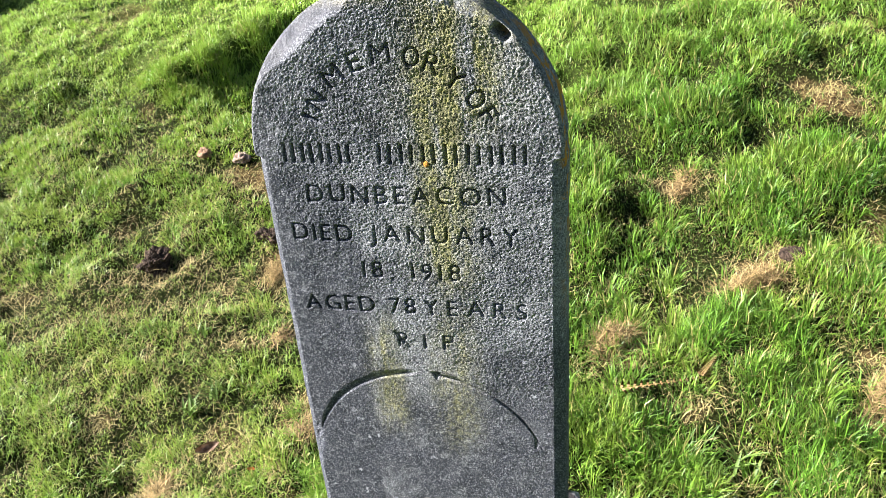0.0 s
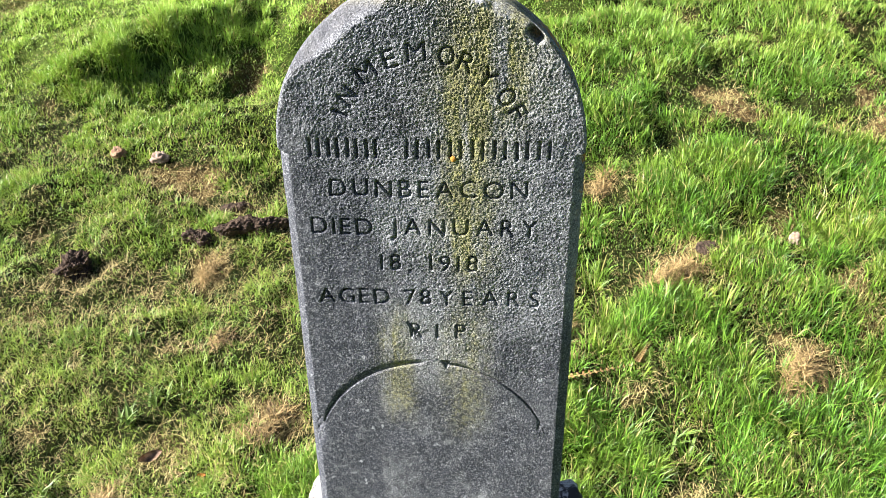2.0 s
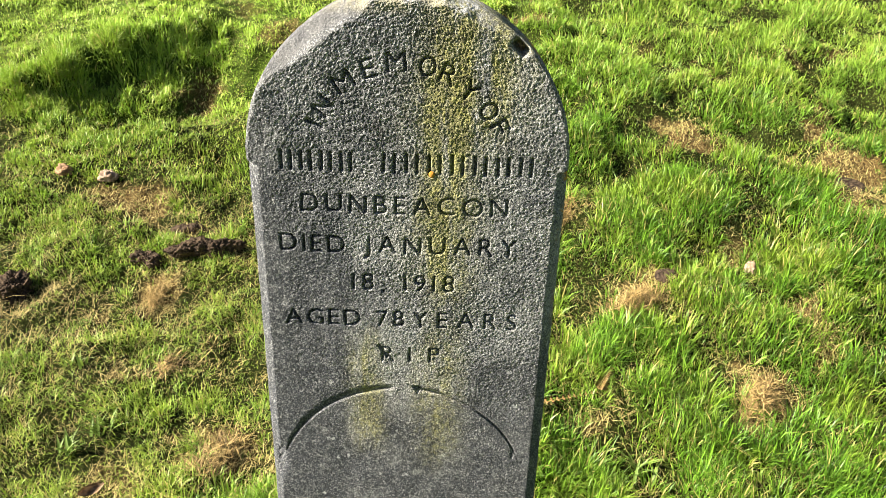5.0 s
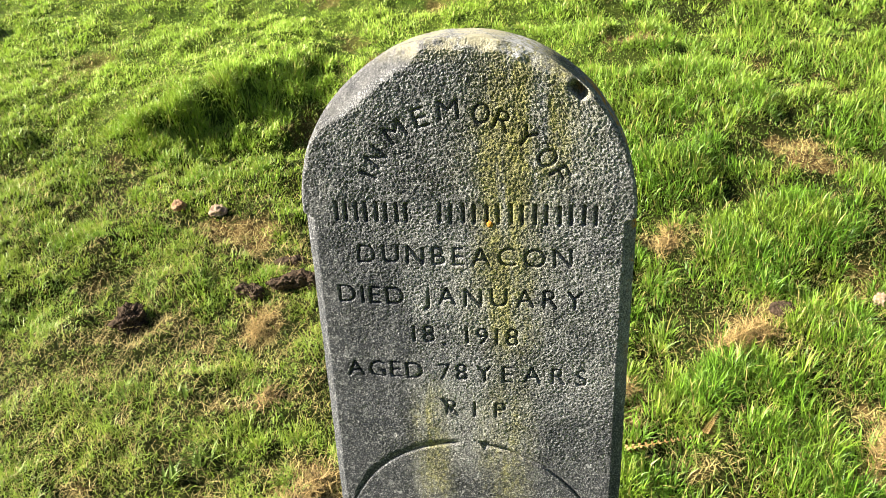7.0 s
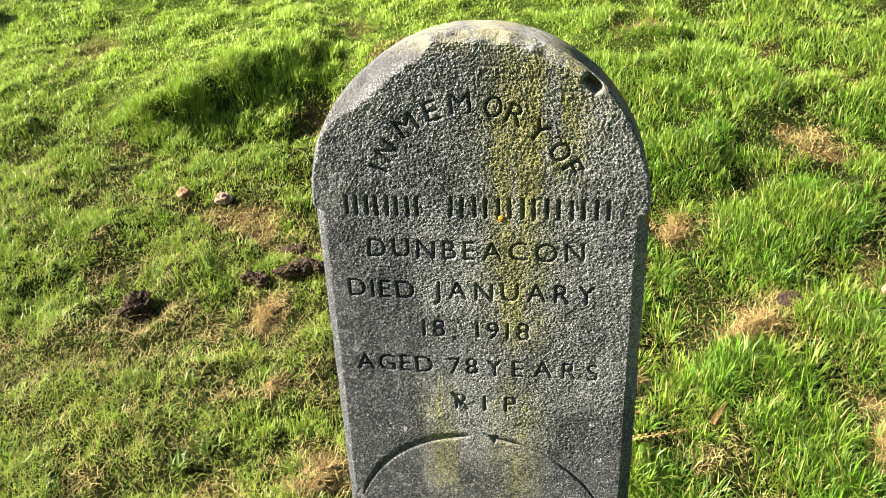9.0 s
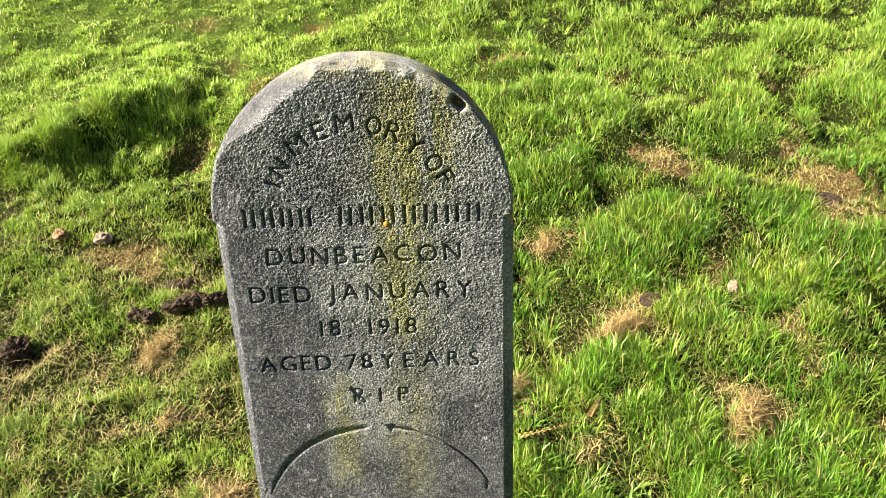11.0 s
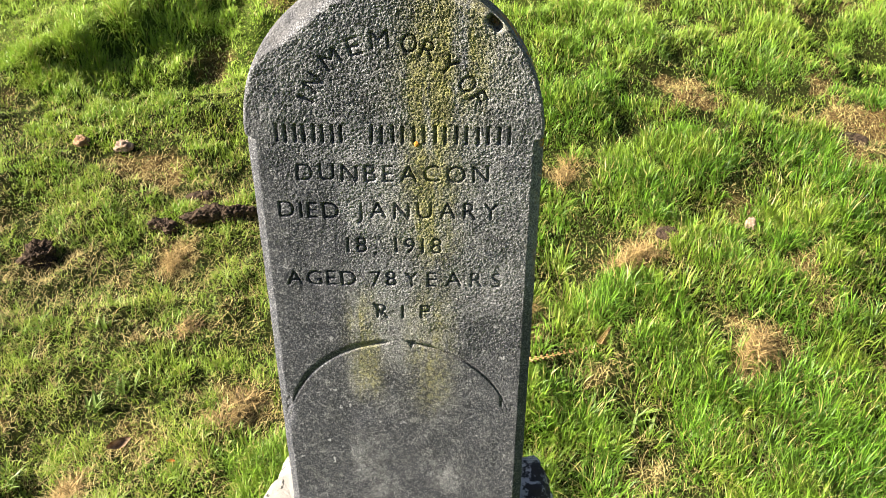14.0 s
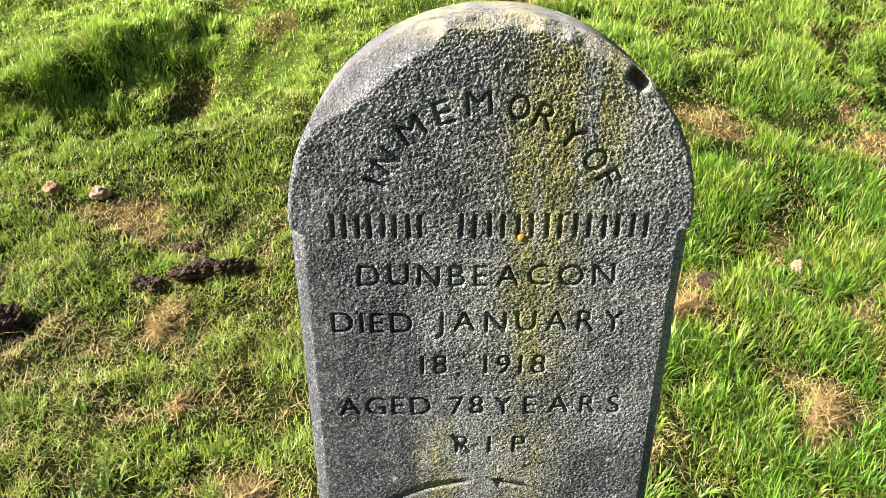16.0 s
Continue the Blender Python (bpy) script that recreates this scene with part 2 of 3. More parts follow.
def blade_material(name, dark, light, tip, roughness=0.45, through_light=0.35, pale=None):
    """Leaf blades: each its own shade, with patches of yellower and greener growth."""
    m = Mat(name, roughness, 0.33)
    shade = m.mix(m.geo.outputs["Random Per Island"], dark, light)
    col = m.mix(m.math("MULTIPLY", m.ramp(m.noise(4.2, 5, 0.65), 0.44, 0.64), 0.46), shade, tip)
    if pale:
        col = m.mix(m.math("MULTIPLY", m.ramp(m.noise(13, 4, 0.6), 0.56, 0.42), 0.45), col, (0.045, 0.10, 0.012))
        # short yellow-olive growth towards -x
        olive = m.math("MULTIPLY", m.ramp(m.xyz.outputs["X"], -0.4, -1.0), m.ramp(m.noise(8, 5, 0.7), 0.35, 0.6))
        col = m.mix(m.math("MULTIPLY", olive, 0.45), col, (0.33, 0.37, 0.055))
        # yellower growth up the slope, most at -x; sunlit brightness put into the colour
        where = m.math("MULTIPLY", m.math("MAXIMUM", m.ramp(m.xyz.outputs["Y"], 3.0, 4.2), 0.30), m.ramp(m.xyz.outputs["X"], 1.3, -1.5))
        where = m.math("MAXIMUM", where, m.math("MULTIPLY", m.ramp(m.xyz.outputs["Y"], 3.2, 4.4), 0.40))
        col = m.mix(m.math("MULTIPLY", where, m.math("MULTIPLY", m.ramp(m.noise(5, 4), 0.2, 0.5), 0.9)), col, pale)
        # one blade in twelve has turned to straw
        straw = m.ramp(m.math("FRACT", m.math("MULTIPLY", m.geo.outputs["Random Per Island"], 7.31)), 0.915, 0.925)
        col = m.mix(m.math("MULTIPLY", straw, 0.85), col, (0.46, 0.38, 0.13))
    m.put(m.bsdf.inputs["Base Color"], col)
    lit = m.t.nodes.new("ShaderNodeBsdfTranslucent")
    m.put(lit.inputs[0], m.mix(0.35, col, (0.20, 0.30, 0.02)))
    both = m.t.nodes.new("ShaderNodeMixShader")
    both.inputs[0].default_value = through_light
    m.t.links.new(m.bsdf.outputs[0], both.inputs[1])
    m.t.links.new(lit.outputs[0], both.inputs[2])
    m.t.links.new(both.outputs[0], m.t.nodes["Material Output"].inputs[0])
    return m.mat


def plain_material(name, a, b, scale, roughness=0.9, relief=0.002):
    m = Mat(name, roughness, 0.2)
    m.bump(m.noise(scale * 3, 5, 0.7), 0.7, relief)
    return m.done(m.mix(m.ramp(m.noise(scale, 5, 0.65), 0.35, 0.65), a, b))


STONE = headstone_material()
ROCK = plinth_material()
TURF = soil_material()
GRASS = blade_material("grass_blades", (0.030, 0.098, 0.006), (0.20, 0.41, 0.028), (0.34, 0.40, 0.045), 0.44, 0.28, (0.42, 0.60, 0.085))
DEAD = blade_material("dead_blades", (0.15, 0.11, 0.035), (0.56, 0.46, 0.18), (0.42, 0.36, 0.12), 0.75, 0.1)
STRAW = blade_material("straw_blades", (0.060, 0.036, 0.012), (0.55, 0.39, 0.15), (0.38, 0.26, 0.09), 0.75, 0.1)
MOSS = blade_material("short_undergrowth", (0.020, 0.045, 0.005), (0.18, 0.25, 0.038), (0.14, 0.20, 0.022), 0.6, 0.15)
BROAD = blade_material("broad_blades", (0.11, 0.18, 0.03), (0.26, 0.36, 0.09), (0.20, 0.30, 0.06), 0.4, 0.3)
LICHEN = plain_material("orange_lichen", (0.34, 0.14, 0.015), (0.48, 0.25, 0.04), 300)
COBBLE = plain_material("brown_pebble", (0.15, 0.085, 0.045), (0.31, 0.20, 0.11), 40)
PEBBLE = plain_material("pale_pebble", (0.17, 0.115, 0.075), (0.36, 0.27, 0.19), 40)
EARTH = plain_material("dark_earth", (0.022, 0.015, 0.009), (0.092, 0.063, 0.039), 60, 0.98, 0.008)
LEAF = plain_material("dry_leaf", (0.21, 0.125, 0.075), (0.43, 0.30, 0.19), 60, 0.7)
RUST = plain_material("orange_leaf", (0.42, 0.10, 0.02), (0.55, 0.18, 0.04), 80, 0.6)
FERN = plain_material("dead_fern", (0.24, 0.14, 0.045), (0.42, 0.28, 0.11), 60, 0.8)

# ---- the ground ----
# Bare or withered places in the turf: x, y, half width across, half width up the slope, how bare.
PATCHES = (
    (0.84, 3.45, 0.13, 0.12, 0.9), (1.47, 3.25, 0.15, 0.28, 1.0), (0.22, 2.89, 0.11, 0.06, 0.8), (0.45, 2.39, 0.13, 0.10, 0.9),
    (0.72, 2.41, 0.13, 0.06, 0.8), (0.88, 2.70, 0.09, 0.09, 0.8), (0.78, 1.98, 0.12, 0.11, 0.8), (1.00, 2.23, 0.07, 0.15, 0.7),
    (0.12, 1.90, 0.12, 0.03, 0.6), (-0.02, 2.08, 0.09, 0.09, 0.9), (0.12, 4.53, 0.18, 0.09, 0.9), (0.59, 4.32, 0.13, 0.10, 0.6),
)
PATCHES += (
    (1.08, 4.09, 0.10, 0.09, 0.7), (1.48, 4.24, 0.13, 0.09, 0.7), (-1.06, 5.15, 0.16, 0.14, 0.7), (-1.88, 5.26, 0.22, 0.10, 0.65),
    (-3.11, 4.46, 0.20, 0.30, 0.6), (-1.47, 4.62, 0.10, 0.2, 0.6), (-1.27, 4.33, 0.12, 0.13, 0.7), (-1.64, 3.92, 0.20, 0.20, 0.75),
    (-1.56, 2.85, 0.13, 0.09, 0.8), (-1.28, 2.68, 0.08, 0.05, 0.6), (-1.31, 2.36, 0.07, 0.10, 0.8), (-0.97, 2.22, 0.05, 0.04, 0.5),
    (-1.26, 1.99, 0.08, 0.06, 0.6), (-1.06, 2.07, 0.09, 0.06, 0.6), (-0.90, 1.72, 0.13, 0.09, 0.9), (-1.34, 1.42, 0.11, 0.05, 0.7),
    (-1.59, 1.81, 0.07, 0.06, 0.5), (-1.23, 1.58, 0.08, 0.05, 0.5), (-1.75, 2.28, 0.13, 0.10, 0.5), (-2.40, 3.36, 0.09, 0.07, 0.6),
    (0.84, 2.97, 0.04, 0.13, 0.75), (1.22, 1.96, 0.08, 0.06, 0.8), (0.81, 1.66, 0.10, 0.09, 0.6), (0.32, 1.55, 0.07, 0.05, 0.55),
    (0.68, 1.53, 0.08, 0.05, 0.6), (0.57, 2.53, 0.11, 0.09, 0.95), (0.40, 2.28, 0.10, 0.05, 0.9), (0.70, 1.90, 0.10, 0.05, 0.9), (1.57, 3.67, 0.10, 0.10, 0.7), (1.89, 4.31, 0.14, 0.08, 0.7), (0.75, 4.36, 0.10, 0.06, 0.6),
)


def ledge(x, y):
    """Distance along a low overgrown ledge in the slope, distance down from its edge, and 1 where it runs."""
    along = 0.640 * (x + 2.34) + 0.768 * (y - 3.60)
    down = 0.768 * (x + 2.34) - 0.640 * (y - 3.60) + 0.20 * (fbm(x, y, 0.20, 27) - 0.5) + 0.10 * (fbm(x, y, 0.07, 29, 2) - 0.5)
    runs = smooth(-0.30, 0.04, along) * smooth(1.35, 0.70, along) * smooth(3.05, 3.80, y + 0.5 * (fbm(x, y, 0.16, 31) - 0.5))
    return along, down, runs


def bareness(x, y):
    rag = 1.5 * (fbm(x, y, 0.13, 40) - 0.5) + 0.9 * (fbm(x, y, 0.035, 44, 2) - 0.5)
    out = (0.30 + 0.30 * smooth(0.0, -0.5, x)) * smooth(0.57, 0.72, fbm(x, y, 0.18, 50)) * smooth(3.6, 2.2, y) * smooth(0.2, 1.0, y) + 0 * x
    for px, py, rx, ry, how in PATCHES:
        far = np.where(x > 0, 0.66, 0.80) * np.hypot((x - px) / rx, (y - py) / ry) + 1.25 * rag
        out = np.maximum(out, how * smooth(1.15, 0.35, far))
    return out


def ground_height(x, y):
    base = -0.151 - 0.012 * np.clip(x, -12, 12) + 0.286 * (np.clip(y, 0.2, 9) + 0.35 * np.clip(y - 9, 0, 30))
    base = base - 0.05 * np.clip(0.2 - y, 0, 20)
    near = np.exp(-((x / 9) ** 2) - ((y - 3) / 9) ** 2)
    short = smooth(-0.2, -0.8, x)
    bumps = 0.10 * (fbm(x, y, 0.75, 10, 3) - 0.5) + (0.185 - 0.08 * short) * (fbm(x, y, 0.24, 20, 2) - 0.5)
    bumps = bumps + 0.055 * short * (fbm(x, y, 0.07, 22, 2) - 0.5) - 0.012 * smooth(0.35, 0.85, bareness(x, y))
    # the ledge stands above a shaded hollow, which rises again on its far side
    along, down, runs = ledge(x, y)
    behind = 0.11 * np.exp(-((np.minimum(down, 0) / 0.42) ** 2))
    drop = 0.15 * smooth(0.0, 0.14, down) + 0.17 * smooth(0.10, 0.52, down) - 0.21 * smooth(0.50, 0.95, down)
    hummock = runs * (behind - drop)
    # the turf lies lower and flatter round the heaps of straw
    flat = 1 - 0.9 * np.maximum(np.exp(-(((x - 0.45) / 0.26) ** 2) - ((y - 2.34) / 0.24) ** 2), np.exp(-(((x - 0.75) / 0.24) ** 2) - ((y - 1.92) / 0.22) ** 2))
    flat = flat * (1 - 0.9 * np.exp(-(((x - 0.0) / 0.18) ** 2) - ((y - 2.05) / 0.20) ** 2))
    return base + near * (bumps * flat + hummock)


def spaced(lo, hi, step, far):
    """Even steps from lo to hi, then ever longer ones out to far on both sides."""
    core = np.arange(lo, hi + step / 2, step)
    tail = np.geomspace(step * 1.5, far, 30)
    return np.concatenate([lo - tail[::-1], core, hi + tail])


def ground():
    gx, gy = np.meshgrid(spaced(-4.2, 4.0, 0.032, 90), spaced(0.6, 6.5, 0.03, 90))
    gz = ground_height(gx, gy)
    rows, cols = gx.shape
    at = np.arange(rows * cols).reshape(rows, cols)
    faces = np.stack([at[:-1, :-1], at[:-1, 1:], at[1:, 1:], at[1:, :-1]], -1).reshape(-1, 4)
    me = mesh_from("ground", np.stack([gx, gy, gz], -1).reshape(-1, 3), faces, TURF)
    layer = me.attributes.new("bare", "FLOAT", "POINT")
    layer.data.foreach_set("value", bareness(gx, gy).astype(np.float32).ravel())
    wild = np.maximum(smooth(-0.12, 0.12, np.abs(gx + 0.45 + 0.04 * gy) - 0.90 - 0.66 * gy), np.maximum(smooth(1.25, 1.0, gy), 0.85 * smooth(3.2, 4.2, gy) * smooth(0.6, -0.6, gx)))
    wild = np.maximum(wild, smooth(6.4, 6.8, gy))
    me.attributes.new("wild", "FLOAT", "POINT").data.foreach_set("value", wild.astype(np.float32).ravel())
    return tagged(new("ground", me), "sloping turf ground with worn patches of bare straw-coloured thatch", "ground", kind="structure")


ground()


def blades(name, x, y, length, width, lean, heading, material, up=1.0, lift=0.0, bowed=1.0):
    """Many leaf blades as one mesh: each bends over towards its heading and ends in a point."""
    n, rng = len(x), np.random.default_rng(len(x))
    z = ground_height(x, y) - 0.004 + lift
    base = np.stack([x, y, z], -1)
    ahead = np.stack([np.cos(heading), np.sin(heading), 0.286 * np.sin(heading)], -1)
    spin = heading + rng.uniform(-1.3, 1.3, n) + np.pi / 2
    side = np.stack([np.cos(spin), np.sin(spin), 0 * spin], -1) * width[:, None] / 2
    rise = np.array([0, -0.12, 1.0]) * up
    length, lean = length[:, None], lean[:, None]
    bow = rng.uniform(0.1, 1.0, n)[:, None] * bowed
    over = (0.98 - 0.72 * lean) * rise + 0.80 * lean * ahead
    mid = base + length * (bow * (0.58 * (1 - 0.35 * lean) * rise + 0.22 * lean * ahead) + (1 - bow) * 0.54 * over)
    tip = base + length * over
    verts = np.stack([base - side, base + side, mid + 0.8 * side, mid - 0.8 * side, tip], 1).reshape(-1, 3)
    at = 5 * np.arange(n)[:, None]
    faces = np.concatenate([at + [0, 1, 2], at + [0, 2, 3], at + [3, 2, 4]], 1).reshape(-1, 3)
    return new(name, mesh_from(name, verts, faces, material))


def scatter(rng, count, y0, y1):
    """Random places on the slope between two distances, in a strip that widens with distance."""
    y = rng.uniform(y0, y1, count)
    half = 0.95 + 0.66 * y
    return rng.uniform(-1, 1, count) * half - 0.45 - 0.04 * y, y


def lushness(x, y):
    """The turf is lusher towards +x and on the hummock, and short and mossy towards -x."""
    out = smooth(-0.9, 0.1, x) * 0.5 + 0.5 + 0.5 * np.exp(-(((x + 0.72) / 0.22) ** 2) - ((y - 1.46) / 0.16) ** 2)
    along, down, runs = ledge(x, y)
    out = out + 0.8 * runs * np.exp(-(((down - 0.08) / 0.20) ** 2))
    return out


def lawn():
    rng = np.random.default_rng(5)
    spots = [scatter(rng, n, a, b) for a, b, n in ((1.15, 1.9, 78000), (1.9, 2.7, 88000), (2.7, 3.7, 90000), (3.7, 5.0, 115000), (5.0, 6.6, 62000))]
    x, y = (np.concatenate(c) for c in zip(*spots))
    bare = bareness(x, y)
    tuft = 0.55 * fbm(x, y, 0.15, 60, 2) + 0.45 * fbm(x, y, 0.24, 20, 2)
    keep = rng.random(len(x)) > np.clip(bare * 1.05, 0, 0.97) + (0.60 + 0.22 * smooth(0.0, 0.3, x) * smooth(3.3, 2.8, y) - 0.45 * smooth(2.8, 3.6, y) * smooth(0.4, -0.6, x) - 0.20 * smooth(2.4, 2.0, y)) * smooth(0.50, 0.36, tuft)
    hole = smooth(0.44, 0.37, fbm(x, y, 0.055, 66, 2)) * smooth(-0.3, -0.7, x) * smooth(3.2, 2.6, y)
    keep &= rng.random(len(x)) > 0.75 * hole
    x, y, tuft, bare = x[keep], y[keep], tuft[keep], bare[keep]
    length = (0.024 + 0.078 * smooth(0.40, 0.62, tuft) * lushness(x, y)) * rng.uniform(0.55, 1.25, len(x)) * (1 - 0.4 * bare)
    width = rng.uniform(0.0020, 0.0044, len(x)) * (0.75 + 0.13 * y)
    heading = np.where(rng.random(len(x)) < 0.72, rng.uniform(0, 6.283, len(x)), 2 * np.pi * 1.4 * fbm(x, y, 0.25, 70, 2) + rng.normal(0, 0.6, len(x)))
    flat = smooth(-0.4, -0.8, x) * smooth(3.0, 2.4, y)
    lean = np.clip(rng.normal(0.64, 0.28, len(x)) + 0.22 * flat + 0.18 * smooth(2.8, 4.0, y), 0.05, 1.10)
    length = length * (1 + 0.10 * flat)
    width = width * (1 - 0.15 * flat)
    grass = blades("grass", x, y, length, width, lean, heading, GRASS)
    tagged(grass, "uneven green grass growing in tufts over the slope", "grass", kind="stuff")
    # short undergrowth between the tufts
    ux, uy = (np.concatenate(c) for c in zip(*[scatter(rng, n, a, b) for a, b, n in ((1.15, 2.2, 36000), (2.2, 3.6, 50000), (3.6, 6.4, 54000))]))
    keep = rng.random(len(ux)) > 0.7 * bareness(ux, uy)
    keep &= rng.random(len(ux)) > 0.8 * smooth(0.46, 0.38, fbm(ux, uy, 0.055, 66, 2)) * smooth(-0.3, -0.7, ux)
    ux, uy = ux[keep], uy[keep]
    n = len(ux)
    under = blades("undergrowth", ux, uy, rng.uniform(0.012, 0.036, n), rng.uniform(0.0018, 0.0042, n) * (0.70 + 0.20 * uy), rng.uniform(0.3, 1.2, n), rng.uniform(0, 6.283, n), MOSS)
    tagged(under, "short mossy undergrowth between the tufts of grass", "grass", kind="stuff")
    # long blades that fan out from thick tufts
    cx, cy = (np.concatenate(c) for c in zip(*[scatter(rng, n, a, b) for a, b, n in ((1.15, 2.0, 430), (2.0, 3.0, 640), (3.0, 4.4, 800), (4.4, 6.4, 600))]))
    run, off = rng.uniform(-0.12, 1.0, 150), rng.normal(0.08, 0.13, 150)
    cx, cy = np.append(cx, -2.34 + 0.640 * run + 0.768 * off), np.append(cy, 3.60 + 0.768 * run - 0.640 * off)
    for ex, ey, er, en in ((-2.38, 3.58, 0.08, 26), (-2.24, 2.71, 0.10, 14), (-0.76, 1.46, 0.16, 40), (0.98, 2.68, 0.09, 16), (1.30, 3.62, 0.12, 14), (-2.05, 3.25, 0.14, 12), (-0.62, 1.62, 0.08, 10), (0.14, 1.72, 0.10, 34), (0.02, 1.85, 0.05, 10)):
        cx, cy = np.append(cx, ex + rng.normal(0, er, en)), np.append(cy, ey + rng.normal(0, 0.6 * er, en))
    keep = (rng.random(len(cx)) > 1.3 * bareness(cx, cy)) & (fbm(cx, cy, 0.5, 64, 2) > 0.36)
    cx, cy = cx[keep], cy[keep]
    each = rng.integers(35, 90, len(cx))
    who = np.repeat(np.arange(len(cx)), each)
    n = len(who)
    size = (rng.uniform(0.025, 0.06, len(cx)))[who]
    a, r = rng.uniform(0, 2 * np.pi, n), np.sqrt(rng.random(n)) * size
    x, y = cx[who] + r * np.cos(a), cy[who] + r * np.sin(a)
    tall = (rng.uniform(0.045, 0.10, len(cx)) * lushness(cx, cy) * (1 + 0.28 * smooth(-0.3, 0.3, cx) * smooth(3.6, 2.6, cy)))[who] * rng.uniform(0.6, 1.15, n)
    sway = rng.uniform(-1.2, 0.6, len(cx))[who]
    heading = np.arctan2(np.sin(a) + 0.3 * np.sin(sway), np.cos(a) + 0.3 * np.cos(sway)) + rng.normal(0, 0.6, n)
    lean = np.clip(0.34 + 0.45 * r / size + rng.normal(0, 0.22, n), 0.05, 1.05)
    width = rng.uniform(0.0026, 0.0052, n) * (0.75 + 0.12 * y)
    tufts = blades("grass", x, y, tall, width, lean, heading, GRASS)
    tagged(tufts, "thick tufts of long bright green grass", "grass", kind="stuff")
    # turf on the near side of the stone, less dense
    x, y = rng.uniform(-3.2, 2.8, 14000), rng.uniform(-1.5, 1.15, 14000)
    out = np.hypot((x + 0.31) / 0.42, (y - 1.05) / 0.22) > 1
    x, y = x[out], y[out]
    n = len(x)
    near = blades("grass", x, y, rng.uniform(0.03, 0.09, n), rng.uniform(0.003, 0.006, n), rng.uniform(0.2, 0.9, n), rng.uniform(0, 6.3, n), GRASS)
    tagged(near, "green grass in front of the stone", "grass", kind="stuff")


def outfield():
    """Coarser turf all round, which carries the lawn on past the plot."""
    rng = np.random.default_rng(12)
    x, y = rng.uniform(-11, 11, 45000), rng.uniform(-6, 13, 45000)
    inner = (np.abs(x + 0.45 + 0.04 * y) < 0.85 + 0.60 * y) & (y > 1.2) & (y < 6.4)
    x, y = x[~inner], y[~inner]
    n = len(x)
    out = blades("grass", x, y, rng.uniform(0.05, 0.13, n), rng.uniform(0.012, 0.026, n), rng.uniform(0.4, 1.1, n), rng.uniform(0, 6.283, n), GRASS)
    tagged(out, "rough green turf around the plot", "grass", kind="stuff")


def withered():
    """Dead blades that lie matted in the bare places and here and there between the green ones."""
    rng = np.random.default_rng(9)
    spots = [scatter(rng, n, a, b) for a, b, n in ((1.15, 1.9, 90000), (1.9, 2.9, 130000), (2.9, 4.4, 110000), (4.4, 6.4, 50000))]
    x, y = (np.concatenate(c) for c in zip(*spots))
    bare = bareness(x, y)
    keep = rng.random(len(x)) < 0.06 + 0.06 * smooth(-0.2, 0.2, x) * smooth(3.4, 2.6, y) + 0.17 * smooth(-0.4, -0.9, x) * smooth(0.40, 0.60, fbm(x, y, 0.3, 77)) + 0.80 * bare
    bare = bare[keep]
    x, y = x[keep], y[keep]
    n = len(x)
    length = np.where(rng.random(n) < 0.02, rng.uniform(0.07, 0.13, n), rng.uniform(0.015, 0.05, n))
    length = length * np.where(bare < 0.3, 1.5, 1.0)
    width = rng.uniform(0.0012, 0.0026, n) * np.where(bare < 0.3, 0.65, 1.0) * (0.75 + 0.14 * y)
    mat = blades("dead_grass", x, y, length, width, rng.uniform(0.75, 1.25, n), rng.uniform(0, 6.3, n), DEAD, lift=0.008, bowed=0.4)
    tagged(mat, "matted straw-coloured dead grass lying in worn patches", "dead grass", kind="stuff")


lawn()
outfield()
withered()

# ---- the headstone ----
CX, FRONT, THICK, FOOT = -0.3125, 0.983, 0.085, 0.66
HALF, ARCH, SHOULDER = 0.2255, 1.527, 1.517
CELL = 0.0005
WIDE, TALL = int(0.47 / CELL), int(0.75 / CELL)
X0, Z0 = CX - 0.235, 1.05


def glyph(char):
    """A letter of the built-in font as flat triangles, its feet on the line, one high; and its width."""
    cu = bpy.data.curves.new("glyph", "FONT")
    cu.body, cu.resolution_u, cu.offset = char, 6, -0.020
    ob = new("glyph", cu)
    me = ob.evaluated_get(bpy.context.evaluated_depsgraph_get()).to_mesh()
    me.calc_loop_triangles()
    co = np.array([v.co[:2] for v in me.vertices])
    tri = np.array([t.vertices[:] for t in me.loop_triangles])
    bpy.data.objects.remove(ob)
    bpy.data.curves.remove(cu)
    lo, hi = co.min(0), co.max(0)
    flat = (co - (lo[0], 0)) / 0.69
    return flat[tri], (hi[0] - lo[0]) / 0.69


def stamp(board, tris):
    """Marks the cells of the board that lie inside the triangles, given in metres on the face."""
    for a, b, c in (tris - (X0, Z0)) / CELL:
        lo = np.maximum(np.floor(np.minimum(np.minimum(a, b), c)).astype(int), 0)
        hi = np.ceil(np.maximum(np.maximum(a, b), c)).astype(int) + 1
        i, j = np.meshgrid(np.arange(lo[0], min(hi[0], WIDE)), np.arange(lo[1], min(hi[1], TALL)), indexing="ij")
        s = [(q[0] - p[0]) * (j - p[1]) - (q[1] - p[1]) * (i - p[0]) for p, q in ((a, b), (b, c), (c, a))]
        inside = ((s[0] >= 0) & (s[1] >= 0) & (s[2] >= 0)) | ((s[0] <= 0) & (s[1] <= 0) & (s[2] <= 0))
        board[i[inside], j[inside]] = 1


